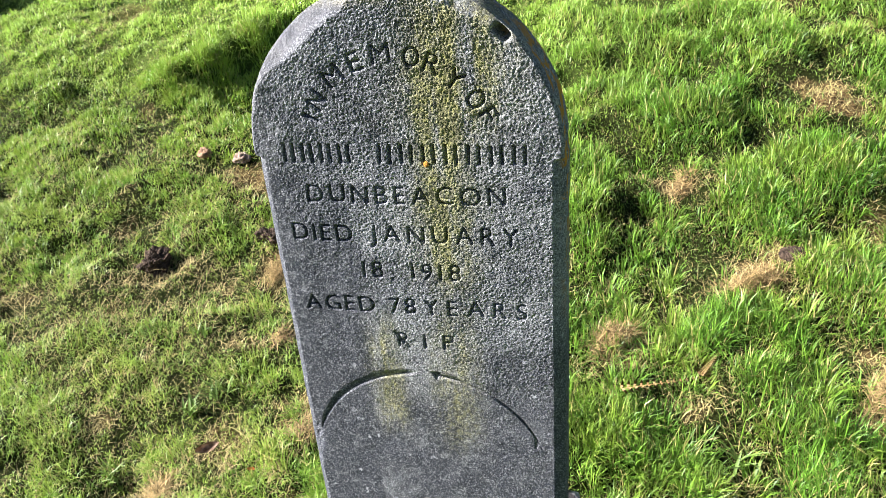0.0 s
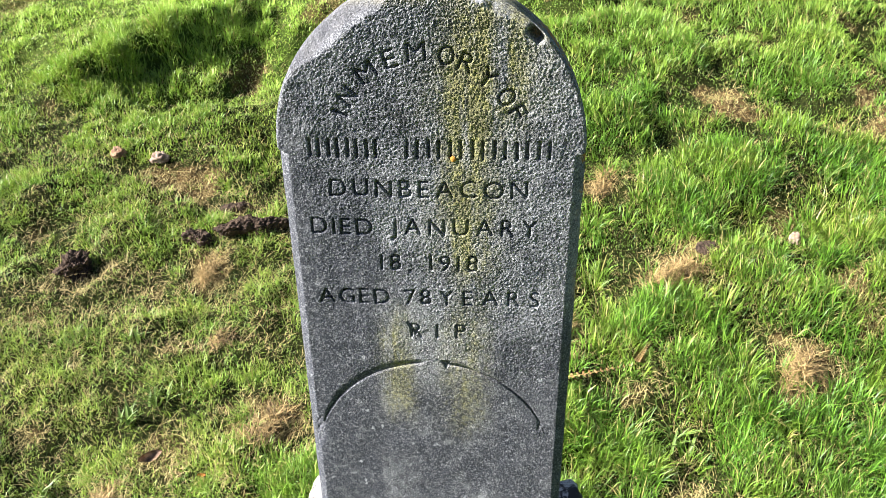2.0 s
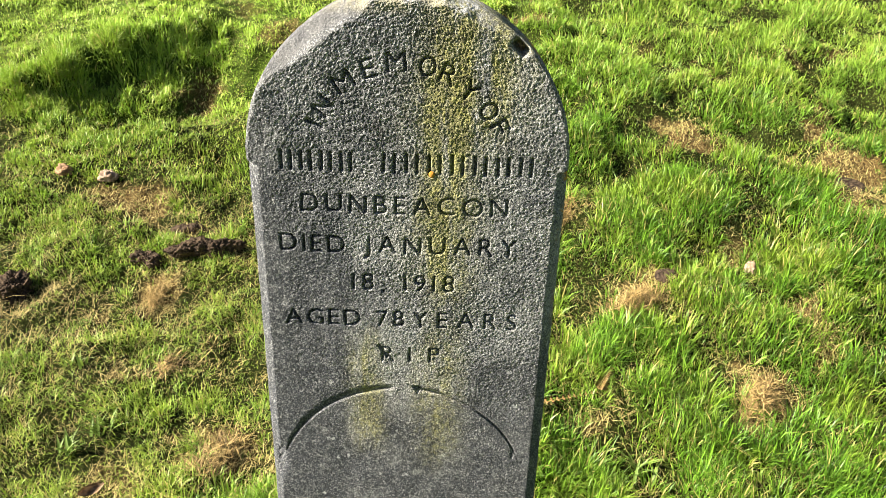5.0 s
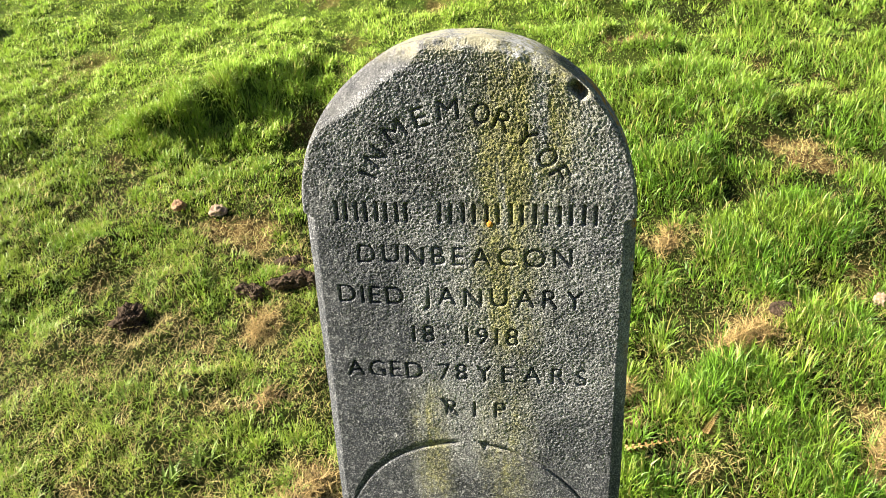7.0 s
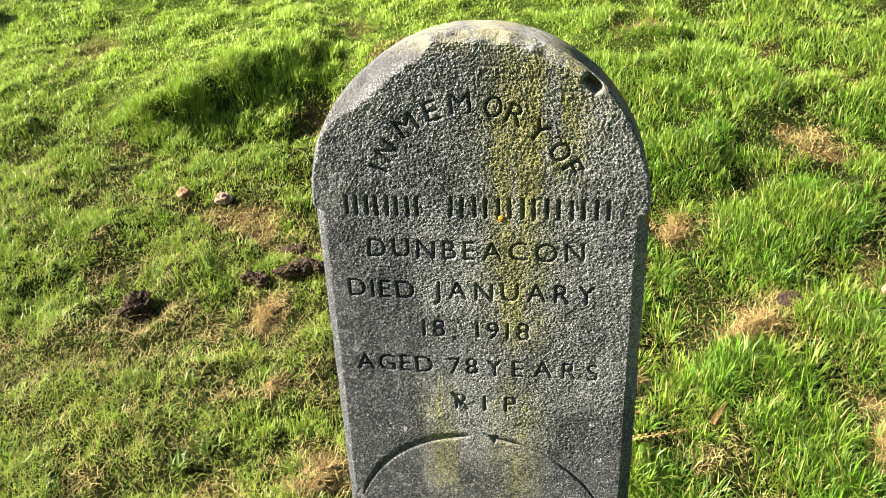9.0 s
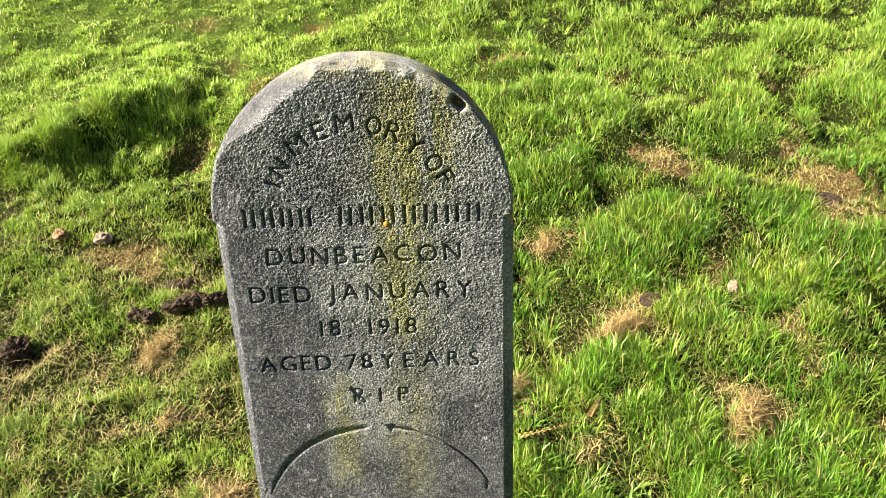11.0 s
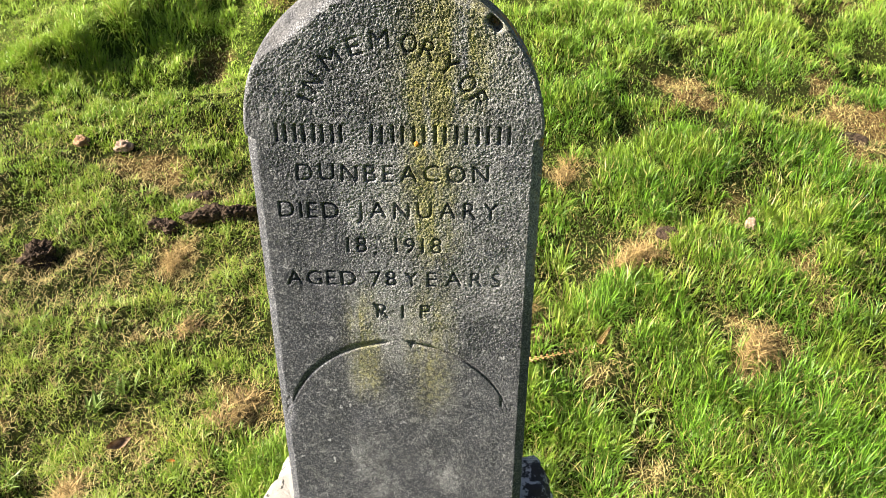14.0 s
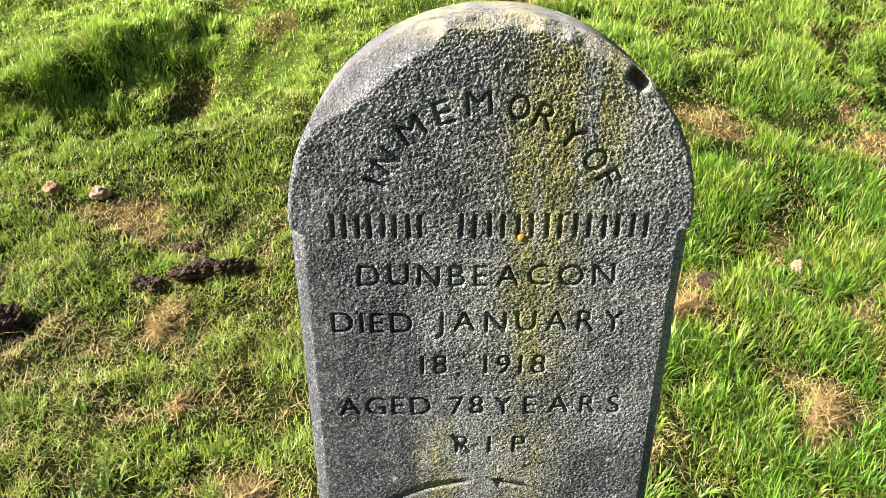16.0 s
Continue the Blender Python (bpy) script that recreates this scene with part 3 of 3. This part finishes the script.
def box_blur(a, r):
    for axis in (0, 1):
        pad = [(r + 1, r) if k == axis else (0, 0) for k in (0, 1)]
        run = np.cumsum(np.pad(a, pad), axis)
        n = a.shape[axis]
        a = (np.take(run, range(2 * r + 1, 2 * r + 1 + n), axis) - np.take(run, range(n), axis)) / (2 * r + 1)
    return a


def inscription():
    """How deep the face is cut, from 0 to 1, on a board of small cells."""
    board, rng, cache = np.zeros((WIDE, TALL)), np.random.default_rng(3), {}

    def cut(char, x, z, wide, high, turn=0.0):
        if char == "-":
            tris = np.array([[[0, 0], [1, 0], [1, 1]], [[0, 0], [1, 1], [0, 1]]], float)
            w = 1.0
        else:
            if char not in cache:
                cache[char] = glyph(char)
            tris, w = cache[char]
        t = (tris - (w / 2, 0.5)) * (wide / w, high)
        turn += rng.normal(0, 0.02)
        c, s = math.cos(turn), math.sin(turn)
        t = np.stack([c * t[..., 0] - s * t[..., 1], s * t[..., 0] + c * t[..., 1]], -1)
        stamp(board, t + (x, z + rng.normal(0, 0.0006)))

    def line(text, left, right, foot, high):
        widths = [glyph(k)[1] * high for k in text]
        gap = (right - left - sum(widths)) / max(len(text) - 1, 1)
        if gap < 0.004 and len(text) > 1:
            squeeze = (right - left - 0.004 * (len(text) - 1)) / sum(widths)
            widths, gap = [w * squeeze for w in widths], 0.004
        x = left
        for k, w in zip(text, widths):
            cut(k, x + w / 2, foot + high / 2 * (0.25 if k == "," else 1.0), w, high if k != "," else high * 0.5)
            x += w + gap

    head = (("I", -0.440, 1.576), ("N", -0.427, 1.600), ("M", -0.399, 1.634), ("E", -0.365, 1.653), ("M", -0.328, 1.661))
    head += (("O", -0.286, 1.658), ("R", -0.258, 1.648), ("Y", -0.229, 1.627), ("O", -0.202, 1.600), ("F", -0.186, 1.578))
    for char, x, z in head:
        turn = 0.82 * (math.atan2(z - 1.541, x + 0.313) - math.pi / 2)
        wide = {"I": 0.0042, "M": 0.026, "E": 0.018, "F": 0.016}.get(char, 0.021)
        cut(char, x, z, wide, 0.027, turn)
    # the personal name stands as plain bars, two for each letter
    for left, right, count in ((-0.497, -0.384, 4), (-0.354, -0.130, 7)):
        step = (right - left) / count
        for n in range(2 * count):
            cut("-", left + (n // 2 + (0.27, 0.73)[n % 2]) * step, 1.5215, 0.0032, 0.028)
    line("DUNBEACON", -0.464, -0.168, 1.445, 0.028)
    line("DIED", -0.498, -0.404, 1.381, 0.028)
    line("JANUARY", -0.374, -0.152, 1.382, 0.028)
    line("18,", -0.393, -0.346, 1.319, 0.028)
    line("1918", -0.315, -0.241, 1.319, 0.028)
    line("AGED", -0.497, -0.383, 1.256, 0.028)
    line("78", -0.357, -0.316, 1.256, 0.028)
    line("YEARS", -0.301, -0.143, 1.257, 0.028)
    line("R", -0.350, -0.327, 1.192, 0.028)
    # a slip of the chisel beside the R
    cut("-", -0.348, 1.2105, 0.0030, 0.027, 0.5)
    line("I", -0.3075, -0.3035, 1.192, 0.028)
    line("P", -0.276, -0.257, 1.192, 0.028)
    wide = np.minimum(box_blur(board, 1) * 1.35, 1)
    return box_blur(box_blur(wide, 1), 1)


def face_depth(x, z, half):
    """How far the face lies behind its plane at each place (metres): carving, chamfers, wear and tooling."""
    dx = x - CX
    board = inscription()
    i = np.clip(((x - X0) / CELL).astype(int), 0, WIDE - 1)
    j = ((z - Z0) / CELL).astype(int)
    cut = np.where((j >= 0) & (j < TALL), board[i, np.clip(j, 0, TALL - 1)], 0)
    # worn round arris along the head, broken away in places
    rim = np.minimum(half - np.abs(dx), HALF - np.hypot(dx, np.clip(z - ARCH, 0, None)))
    chip = 0.0035 + 0.004 * smooth(0.45, 0.75, fbm(x, z, 0.05, 98)) * (z > SHOULDER)
    ragged = fbm(x, z, 0.02, 99, 4) - 0.5
    left_chip = (0.024 + 0.012 * ragged) * smooth(-0.215, -0.13, dx) * smooth(-0.035, -0.075, dx) * smooth(1.62, 1.66, z)
    crust = (0.008 + 0.010 * ragged) * smooth(-0.05, -0.03, dx) * smooth(0.066, 0.040, dx) * (z > 1.65)
    right_chip = (0.013 + 0.010 * ragged) * smooth(0.044, 0.066, dx) * smooth(0.175, 0.10, dx) * smooth(1.60, 1.68, z)
    size = chip + left_chip + crust + right_chip
    # rough pecked tooling, coarser on the head than on the foot and on the side that is worn smooth
    worn = smooth(1.42, 1.18, z + 0.5 * dx) * smooth(0.14, -0.06, dx) + smooth(-0.165, -0.20, dx) * smooth(1.60, 1.50, z) + smooth(1.16, 1.09, z)
    rough = (1.0 - 0.42 * np.clip(worn + 0.8 * (fbm(x, z, 0.05, 83) - 0.5), 0, 1)) * (0.9 + 0.25 * smooth(1.45, 1.6, z))
    rough = rough * (0.35 + 0.65 * smooth(-0.004, 0.004, rim - size))
    peck = 0.18 * value_noise(x, z, 0.0046, 81) + 0.72 * value_noise(0.8 * x - 0.6 * z, 0.6 * x + 0.8 * z, 0.0020, 82) - 0.45
    peck = peck + 0.75 * (value_noise(0.5 * x + 0.87 * z, 0.5 * z - 0.87 * x, 0.0013, 84) - 0.5)
    depth = 0.00160 * rough * peck + 0.0026 * (fbm(x, z, 0.05, 85) - 0.5)
    depth = depth + 0.0066 * cut * (0.75 + 0.5 * fbm(x, z, 0.03, 88))
    # the arched line low on the face: the field above it is cut back towards the arch
    ridge = 0.932 + np.sqrt(np.clip(0.207**2 - (dx + 0.005) ** 2, 0, None)) + 0.010 * np.exp(-((dx / 0.016) ** 2))
    above = z - ridge - 0.002 * (fbm(x, z, 0.02, 90) - 0.5)
    reach = 0.0035 + 0.006 * smooth(0.02, -0.12, dx) + 0.004 * (fbm(x, z, 0.015, 91) - 0.5)
    groove = np.where(above > 0, np.exp(-((above / reach) ** 2)), np.exp(-((above / 0.0016) ** 2)))
    depth = depth + 0.0046 * groove * smooth(0.205, 0.17, np.abs(dx + 0.005)) * (1 - 0.9 * np.exp(-(((dx + 0.004) / 0.019) ** 4))) * (0.6 + 0.8 * fbm(x, z, 0.02, 92))
    # chamfered arrises below the shoulders, with a short stop under each
    inset = 0.0170 * smooth(SHOULDER + 0.004, SHOULDER - 0.006, z)
    edge = half - np.abs(dx)
    depth = depth + np.clip(inset - edge + 0.0015 * (fbm(x, z, 0.02, 95) - 0.5), 0, None) * 1.05
    depth = depth + 0.62 * np.clip(size - rim, 0, None) * (z > SHOULDER) + 0.5 * np.clip(0.003 - rim, 0, None)
    # a spall on the lower arris and a pit in the broken shoulder of the head
    depth = depth + 0.0075 * (0.1 + 1.6 * fbm(x, z, 0.008, 101)) * np.exp(-(((dx + 0.212) / 0.008) ** 2) - ((z - 0.985) / 0.032) ** 4)
    along, across = 0.735 * (dx - 0.147) - 0.678 * (z - 1.686), 0.678 * (dx - 0.147) + 0.735 * (z - 1.686)
    depth = depth + 0.024 * np.exp(-((along / 0.011) ** 4) - ((across / 0.0060) ** 4))
    # a wedge-shaped nick beside the crown of the arched line, and the short drop at the end of the line
    nick = smooth(0.010, 0.007, np.abs(dx - 0.020) + 0.55 * (1.147 - z)) * smooth(1.124, 1.128, z) * smooth(1.148, 1.145, z)
    drop = np.exp(-(((dx - 0.180) / 0.003) ** 2)) * smooth(1.000, 1.008, z) * smooth(1.035, 1.025, z)
    depth = depth + 0.0030 * nick * (0.5 + fbm(x, z, 0.006, 93)) + 0.0022 * drop
    return depth


def headstone():
    cols = 392
    straight = np.concatenate([np.linspace(FOOT, 0.98, 190)[:-1], np.linspace(0.98, ARCH, 490)])
    bend = ARCH + (HALF - 0.001) * np.sin(np.linspace(0, math.pi / 2, 235)[1:])
    zs = np.concatenate([straight, bend])
    half = np.where(zs > ARCH, np.sqrt(np.clip(HALF**2 - (zs - ARCH) ** 2, 1e-6, None)), HALF)
    half = half + 0.0015 * smooth(SHOULDER - 0.002, SHOULDER - 0.008, zs) + 0.0016 * (fbm(zs, 0 * zs, 0.03, 33) - 0.5)
    u = np.linspace(-1, 1, cols)
    x = CX + half[:, None] * u[None]
    z = np.repeat(zs[:, None], cols, 1)
    y = FRONT + face_depth(x, z, half[:, None])
    front = np.stack([x, y, z], -1)
    rows = len(zs)
    at = np.arange(rows * cols).reshape(rows, cols)
    faces = [np.stack([at[:-1, :-1], at[:-1, 1:], at[1:, 1:], at[1:, :-1]], -1).reshape(-1, 4)]
    # the rim runs up one side, over the head and down the other, and goes back in steps
    ring = np.concatenate([at[:, 0], at[-1, 1:-1], at[::-1, -1]])
    verts, last = [front.reshape(-1, 3)], ring
    flat = front.reshape(-1, 3)[ring]
    out = flat[:, [0, 2]] - (CX, 1.2)
    out = out / np.linalg.norm(out, axis=1, keepdims=True)
    steps = 16
    for n in range(1, steps + 1):
        k = n / steps
        row = flat.copy()
        row[:, 1] = flat[:, 1] * (1 - k) + (FRONT + THICK) * k
        wear = 0.0022 * (fbm(row[:, 2] + row[:, 0], row[:, 1], 0.012, 36, 3) - 0.5) * math.sin(math.pi * k) - 0.004 * max(0.0, k - 0.9) * 10
        row[:, [0, 2]] += out * np.reshape(wear, (-1, 1))
        here = rows * cols + (n - 1) * len(ring) + np.arange(len(ring))
        faces.append(np.stack([last[:-1], here[:-1], here[1:], last[1:]], -1)[:, ::-1])
        verts.append(row)
        last = here
    # plain back
    pairs = len(ring) // 2
    i = np.arange(pairs - 1)
    faces.append(np.stack([last[i], last[i + 1], last[len(ring) - 2 - i], last[len(ring) - 1 - i]], -1))
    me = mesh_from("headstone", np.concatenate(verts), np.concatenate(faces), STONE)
    bm = bmesh.new()
    bm.from_mesh(me)
    bmesh.ops.recalc_face_normals(bm, faces=bm.faces)
    bm.to_mesh(me)
    bm.free()
    ob = new("headstone", me)
    tagged(ob, "weathered grey limestone headstone, round-headed and inscribed, set in a rock", "headstone")
    bm = bmesh.new()
    bmesh.ops.create_icosphere(bm, subdivisions=3, radius=1.0)
    for v in bm.verts:
        k = 1 + 0.35 * (noise.noise(v.co * 2.2) + 0.5 * noise.noise(v.co * 5))
        v.co = Vector((-0.2775 + v.co.x * 0.0042 * k, FRONT + 0.0005 + v.co.y * 0.0022, 1.5075 + v.co.z * 0.0046 * k))
    part("lichen", bm, LICHEN, ob, "bright orange crust of lichen")
    return ob


headstone()


def plinth():
    bm = bmesh.new()
    bmesh.ops.create_cube(bm, size=2.0)
    bmesh.ops.subdivide_edges(bm, edges=bm.edges[:], cuts=34, use_grid_fill=True)
    for v in bm.verts:
        p = v.co.copy()
        p = p * (1 - 0.16 * max(0.0, (abs(p.x) ** 4 + abs(p.y) ** 4 + abs(p.z) ** 4 - 1) / 2))
        rise = (p.z + 1) / 2
        wide, deep = 0.42 - 0.145 * rise, 0.30 - 0.13 * rise
        q = Vector((p.x * wide, p.y * deep, rise * 0.71))
        q += p.normalized() * (0.045 * noise.noise(q * 4.2 + Vector((3, 1, 0))) + 0.03 * noise.noise(q * 13) + 0.010 * noise.noise(q * 40))
        v.co = Vector((CX + 0.005 + q.x, 1.075 + q.y, 0.030 + q.z - 0.11 * max(0.0, -p.y) * rise))
    bmesh.ops.recalc_face_normals(bm, faces=bm.faces)
    ob = part("plinth_rock", bm, ROCK, None)
    tagged(ob, "rough pale rock with dark lichen that holds the headstone", "rock")


plinth()


# ---- small things on the turf ----
def lump(name, x, y, size, material, label, category, group="", sink=0.3, rough=0.3, cuts=4, turn=0.0):
    bm = bmesh.new()
    bmesh.ops.create_icosphere(bm, subdivisions=cuts, radius=1.0)
    shift = Vector((x * 7, y * 5, 1))
    for v in bm.verts:
        n = noise.noise(v.co * 1.3 + shift) + 0.6 * noise.noise(v.co * 3.1 + shift) + 0.4 * noise.noise(v.co * 8 + shift)
        v.co = v.co * (1 + rough * n)
        v.co = Vector((v.co.x * size[0], v.co.y * size[1], v.co.z * size[2]))
    ob = part(name, bm, material, None)
    z = float(ground_height(np.array(x), np.array(y)))
    ob.matrix_world = pose(x, y, z + size[2] * (1 - 2 * sink), 14, 0, turn)
    return tagged(ob, label, category, group)


lump("stone", -1.875, 2.955, (0.034, 0.026, 0.022), COBBLE, "small brown stone lying in the grass", "stone", "loose stones", 0.44, 0.55)
lump("stone", -1.690, 2.950, (0.034, 0.036, 0.022), PEBBLE, "small pale flat stone beside withered grass", "stone", "loose stones", 0.46, 0.55, turn=40)
lump("stone", 0.905, 2.60, (0.022, 0.026, 0.026), PEBBLE, "small pale pebble on withered grass", "stone", "loose stones", 0.42, 0.55)
def earth_heap(name, x, y, long, wide, high, turn, label):
    """One crumbling heap of earth, broken up by noise at several scales."""
    bm = bmesh.new()
    bmesh.ops.create_icosphere(bm, subdivisions=6, radius=1.0)
    off = Vector((x * 9, y * 7, 2))
    for v in bm.verts:
        p = Vector((v.co.x * long, v.co.y * wide, v.co.z * high))
        d = 0.55 * noise.noise(p * 14 + off) + 0.50 * noise.noise(p * 38 + off) + 0.42 * abs(noise.noise(p * 85 + off)) + 0.25 * noise.noise(p * 170 + off)
        v.co = p + v.co * d * high * 0.9
    ob = part(name, bm, EARTH, None)
    z = float(ground_height(np.array(x), np.array(y)))
    ob.matrix_world = pose(x, y, z + 0.35 * high, 14, 0, turn)
    return tagged(ob, label, "earth", "clods")


earth_heap("soil_clod", -1.785, 2.325, 0.056, 0.048, 0.054, 25, "dark crumbling clod of earth thrown up on the turf")
earth_heap("soil_ridge", -1.17, 2.545, 0.135, 0.026, 0.036, 12, "dark ridge of crumbled earth in the turf")
earth_heap("soil_clod", -1.385, 2.505, 0.056, 0.028, 0.030, -15, "dark crumbled earth at the end of a low ridge")
# brown earth put where a shaded hollow lies beside the straw
earth_heap("soil_clod", 0.56, 2.50, 0.050, 0.032, 0.013, 30, "low brown earth in place of a dark hollow beside a straw clump")
earth_heap("soil_clod", 1.46, 3.12, 0.090, 0.060, 0.016, 10, "low brown clod of earth in a worn patch")
# dark lump added to stand for a small dark hole
earth_heap("soil_clod", -1.42, 1.39, 0.035, 0.030, 0.014, 10, "small dark lump of earth in place of a dark hole in the grass")
earth_heap("soil_clod", -1.28, 2.70, 0.070, 0.022, 0.020, 5, "low dark clod of earth half hidden in grass")


def straw_clump(x, y, radius, high, count, label):
    """A loose heap of dead blades, each a thin bent strip."""
    rng = np.random.default_rng(int(abs(x * 1000) + y * 77))
    a = rng.uniform(0, 6.283, count)
    r = radius * np.sqrt(rng.random(count)) * (0.75 + 0.30 * np.sin(2 * a + x * 9) + 0.25 * np.sin(3 * a + y * 7) + 0.25 * np.sin(5 * a + x * 31))
    tilt = 5.1 * x + 3.3 * y
    u, v = 1.2 * r * np.cos(a), 0.55 * r * np.sin(a)
    px, py = x + u * math.cos(tilt) - v * math.sin(tilt), y + u * math.sin(tilt) + v * math.cos(tilt)
    lift = 0.75 * high * np.clip(1 - (r / radius) ** 2, 0, 1) * rng.random(count)
    ob = blades("straw_clump", px, py, rng.uniform(0.02, 0.07, count), rng.uniform(0.0018, 0.0040, count), rng.uniform(0.85, 1.35, count), rng.uniform(0, 6.283, count), STRAW, lift=lift, bowed=0.5)
    return tagged(ob, label, "dead grass", "straw clumps")


for sx, sy, sr, sh, sn in (
    (0.42, 2.36, 0.12, 0.095, 2000), (0.75, 1.97, 0.12, 0.085, 1900), (-1.31, 2.37, 0.07, 0.055, 800), (-0.90, 1.71, 0.12, 0.030, 1000),
    (-1.32, 1.43, 0.09, 0.035, 700), (-0.03, 2.10, 0.10, 0.070, 1700), (0.21, 2.88, 0.10, 0.05, 1000), (-1.15, 2.03, 0.06, 0.03, 400),
):
    straw_clump(sx, sy, sr, sh, int(0.62 * sn), "tangled heap of straw-coloured dead grass on the turf")


def fallen_leaf(x, y, size, material, label, turn):
    """A curled dry leaf with a raised midrib."""
    bm = bmesh.new()
    n, grid = 9, []
    for i in range(n):
        t = i / (n - 1)
        w = size * 0.20 * math.sin(math.pi * min(1, t * 0.96 + 0.03)) ** 0.8 + 0.0006
        grid.append([bm.verts.new((size * (t - 0.5), w * s, 0.35 * abs(w * s) + size * 0.5 * (t - 0.5) ** 2 + 0.001 * noise.noise((t * 9, s * 3, x)))) for s in (-1, -0.5, 0, 0.5, 1)])
    for a, b in zip(grid, grid[1:]):
        for k in range(4):
            bm.faces.new((a[k], b[k], b[k + 1], a[k + 1]))
    bmesh.ops.solidify(bm, geom=bm.faces[:], thickness=0.0008)
    ob = part("fallen_leaf", bm, material, None)
    z = float(ground_height(np.array(x), np.array(y)))
    ob.matrix_world = pose(x, y, z + 0.022, 28, 12, turn)
    tagged(ob, label, "leaf", "fallen leaves")


fallen_leaf(-1.232, 1.582, 0.080, LEAF, "curled dry brown leaf lying in the grass", 58)
fallen_leaf(-1.05, 1.52, 0.024, RUST, "small orange fallen leaf in the grass", 15)


def fern_frond(x, y, length, turn):
    """A dead frond: a thin rib with narrow leaflets along both sides."""
    root = new("fern_frond")
    z = float(ground_height(np.array(x), np.array(y)))
    root.matrix_world = pose(x, y, z + 0.062, 15, 0, turn)
    tagged(root, "brown dead fern frond lying on the grass", "fern")
    bm = bmesh.new()
    bmesh.ops.create_cone(bm, cap_ends=True, segments=6, radius1=0.0016, radius2=0.0005, depth=length, matrix=Matrix.Rotation(radians(90), 4, "Y"))
    part("rib", bm, FERN, root)
    leaflet = bmesh.new()
    v = [leaflet.verts.new(c) for c in ((0, -0.0022, 0), (0.007, -0.0042, 0.002), (0.016, -0.0028, 0.003), (0.027, 0, 0.000), (0.016, 0.0028, 0.003), (0.007, 0.0042, 0.002), (0, 0.0022, 0))]
    leaflet.faces.new(v)
    bmesh.ops.solidify(leaflet, geom=leaflet.faces[:], thickness=0.0006)
    first = part("leaflet", leaflet, FERN, root)
    count = 13
    for n in range(count):
        t = n / (count - 1)
        for s in (-1, 1):
            ob = first if n == 0 and s < 0 else new("leaflet", first.data)
            ob.parent = root
            ob.matrix_basis = pose(length * (t - 0.5), 0, 0, 0, -8, s * 68) @ Matrix.Scale(1.15 - 0.75 * t, 4)


fern_frond(0.26, 1.985, 0.13, 62)
fern_frond(0.12, 1.92, 0.24, 20)


def leafy_tuft(x, y, count, length, label):
    """A tuft of broad leaves that arch outwards."""
    rng = random.Random(int(abs(x * 911) + y * 131))
    root = new("grass_tuft")
    z = float(ground_height(np.array(x), np.array(y)))
    root.matrix_world = pose(x, y, z)
    tagged(root, label, "grass tuft", "broad tufts")
    for n in range(count):
        bm = bmesh.new()
        a, far, l = rng.uniform(0, 6.283), rng.uniform(0.35, 0.8), length * rng.uniform(0.6, 1.15)
        w = rng.uniform(0.0028, 0.0048)
        rows = []
        for i in range(6):
            t = i / 5
            r, h = far * l * t**1.3, l * (0.8 * t - 0.42 * far * t * t)
            c = Vector((math.cos(a) * r, math.sin(a) * r, h))
            s = Vector((-math.sin(a), math.cos(a), 0)) * w * (1 - t**2.5)
            rows.append((bm.verts.new(c - s), bm.verts.new(c + Vector((0, 0, -0.0012))), bm.verts.new(c + s)))
        for p, q in zip(rows, rows[1:]):
            bm.faces.new((p[0], p[1], q[1], q[0]))
            bm.faces.new((p[1], p[2], q[2], q[1]))
        blade = part("blade", bm, BROAD, root)
        blade.location = (rng.uniform(-0.03, 0.03), rng.uniform(-0.03, 0.03), 0.0)


for tx, ty, tn, tl in ((-1.27, 1.78, 22, 0.10), (-1.36, 1.72, 16, 0.09), (-1.52, 1.47, 18, 0.09), (-1.42, 1.98, 12, 0.07), (0.62, 2.62, 16, 0.10), (1.12, 2.95, 16, 0.11), (0.35, 1.75, 18, 0.11)):
    leafy_tuft(tx, ty, tn, tl, "tuft of broad pale green blades in the turf")


def shadow_slab(x, y, wide, tall, thick, turn):
    """A plain slab with a rounded head and worn edges, unseen, added for its shadow."""
    bm = bmesh.new()
    outline = [(-wide / 2, -0.1), (wide / 2, -0.1)]
    outline += [(wide / 2 * math.cos(a), tall - wide / 2 + wide / 2 * math.sin(a)) for a in np.linspace(0, math.pi, 24)]
    face = bm.faces.new([bm.verts.new((u, 0, v)) for u, v in outline])
    grown = bmesh.ops.extrude_face_region(bm, geom=[face])
    bmesh.ops.translate(bm, vec=(0, thick, 0), verts=[v for v in grown["geom"] if isinstance(v, bmesh.types.BMVert)])
    bmesh.ops.recalc_face_normals(bm, faces=bm.faces)
    bmesh.ops.bevel(bm, geom=bm.edges[:], offset=0.008, segments=2, affect="EDGES")
    ob = part("headstone", bm, STONE, None)
    ob.matrix_world = pose(x, y, float(ground_height(np.array(x), np.array(y))), 0, 0, turn)
    return tagged(ob, "unseen plain slab added for the shadow it casts on the slope", "headstone")


# stands out of view, added only to throw a shadow on the turf
shadow_slab(-5.30, 4.35, 0.55, 1.05, 0.09, 72)
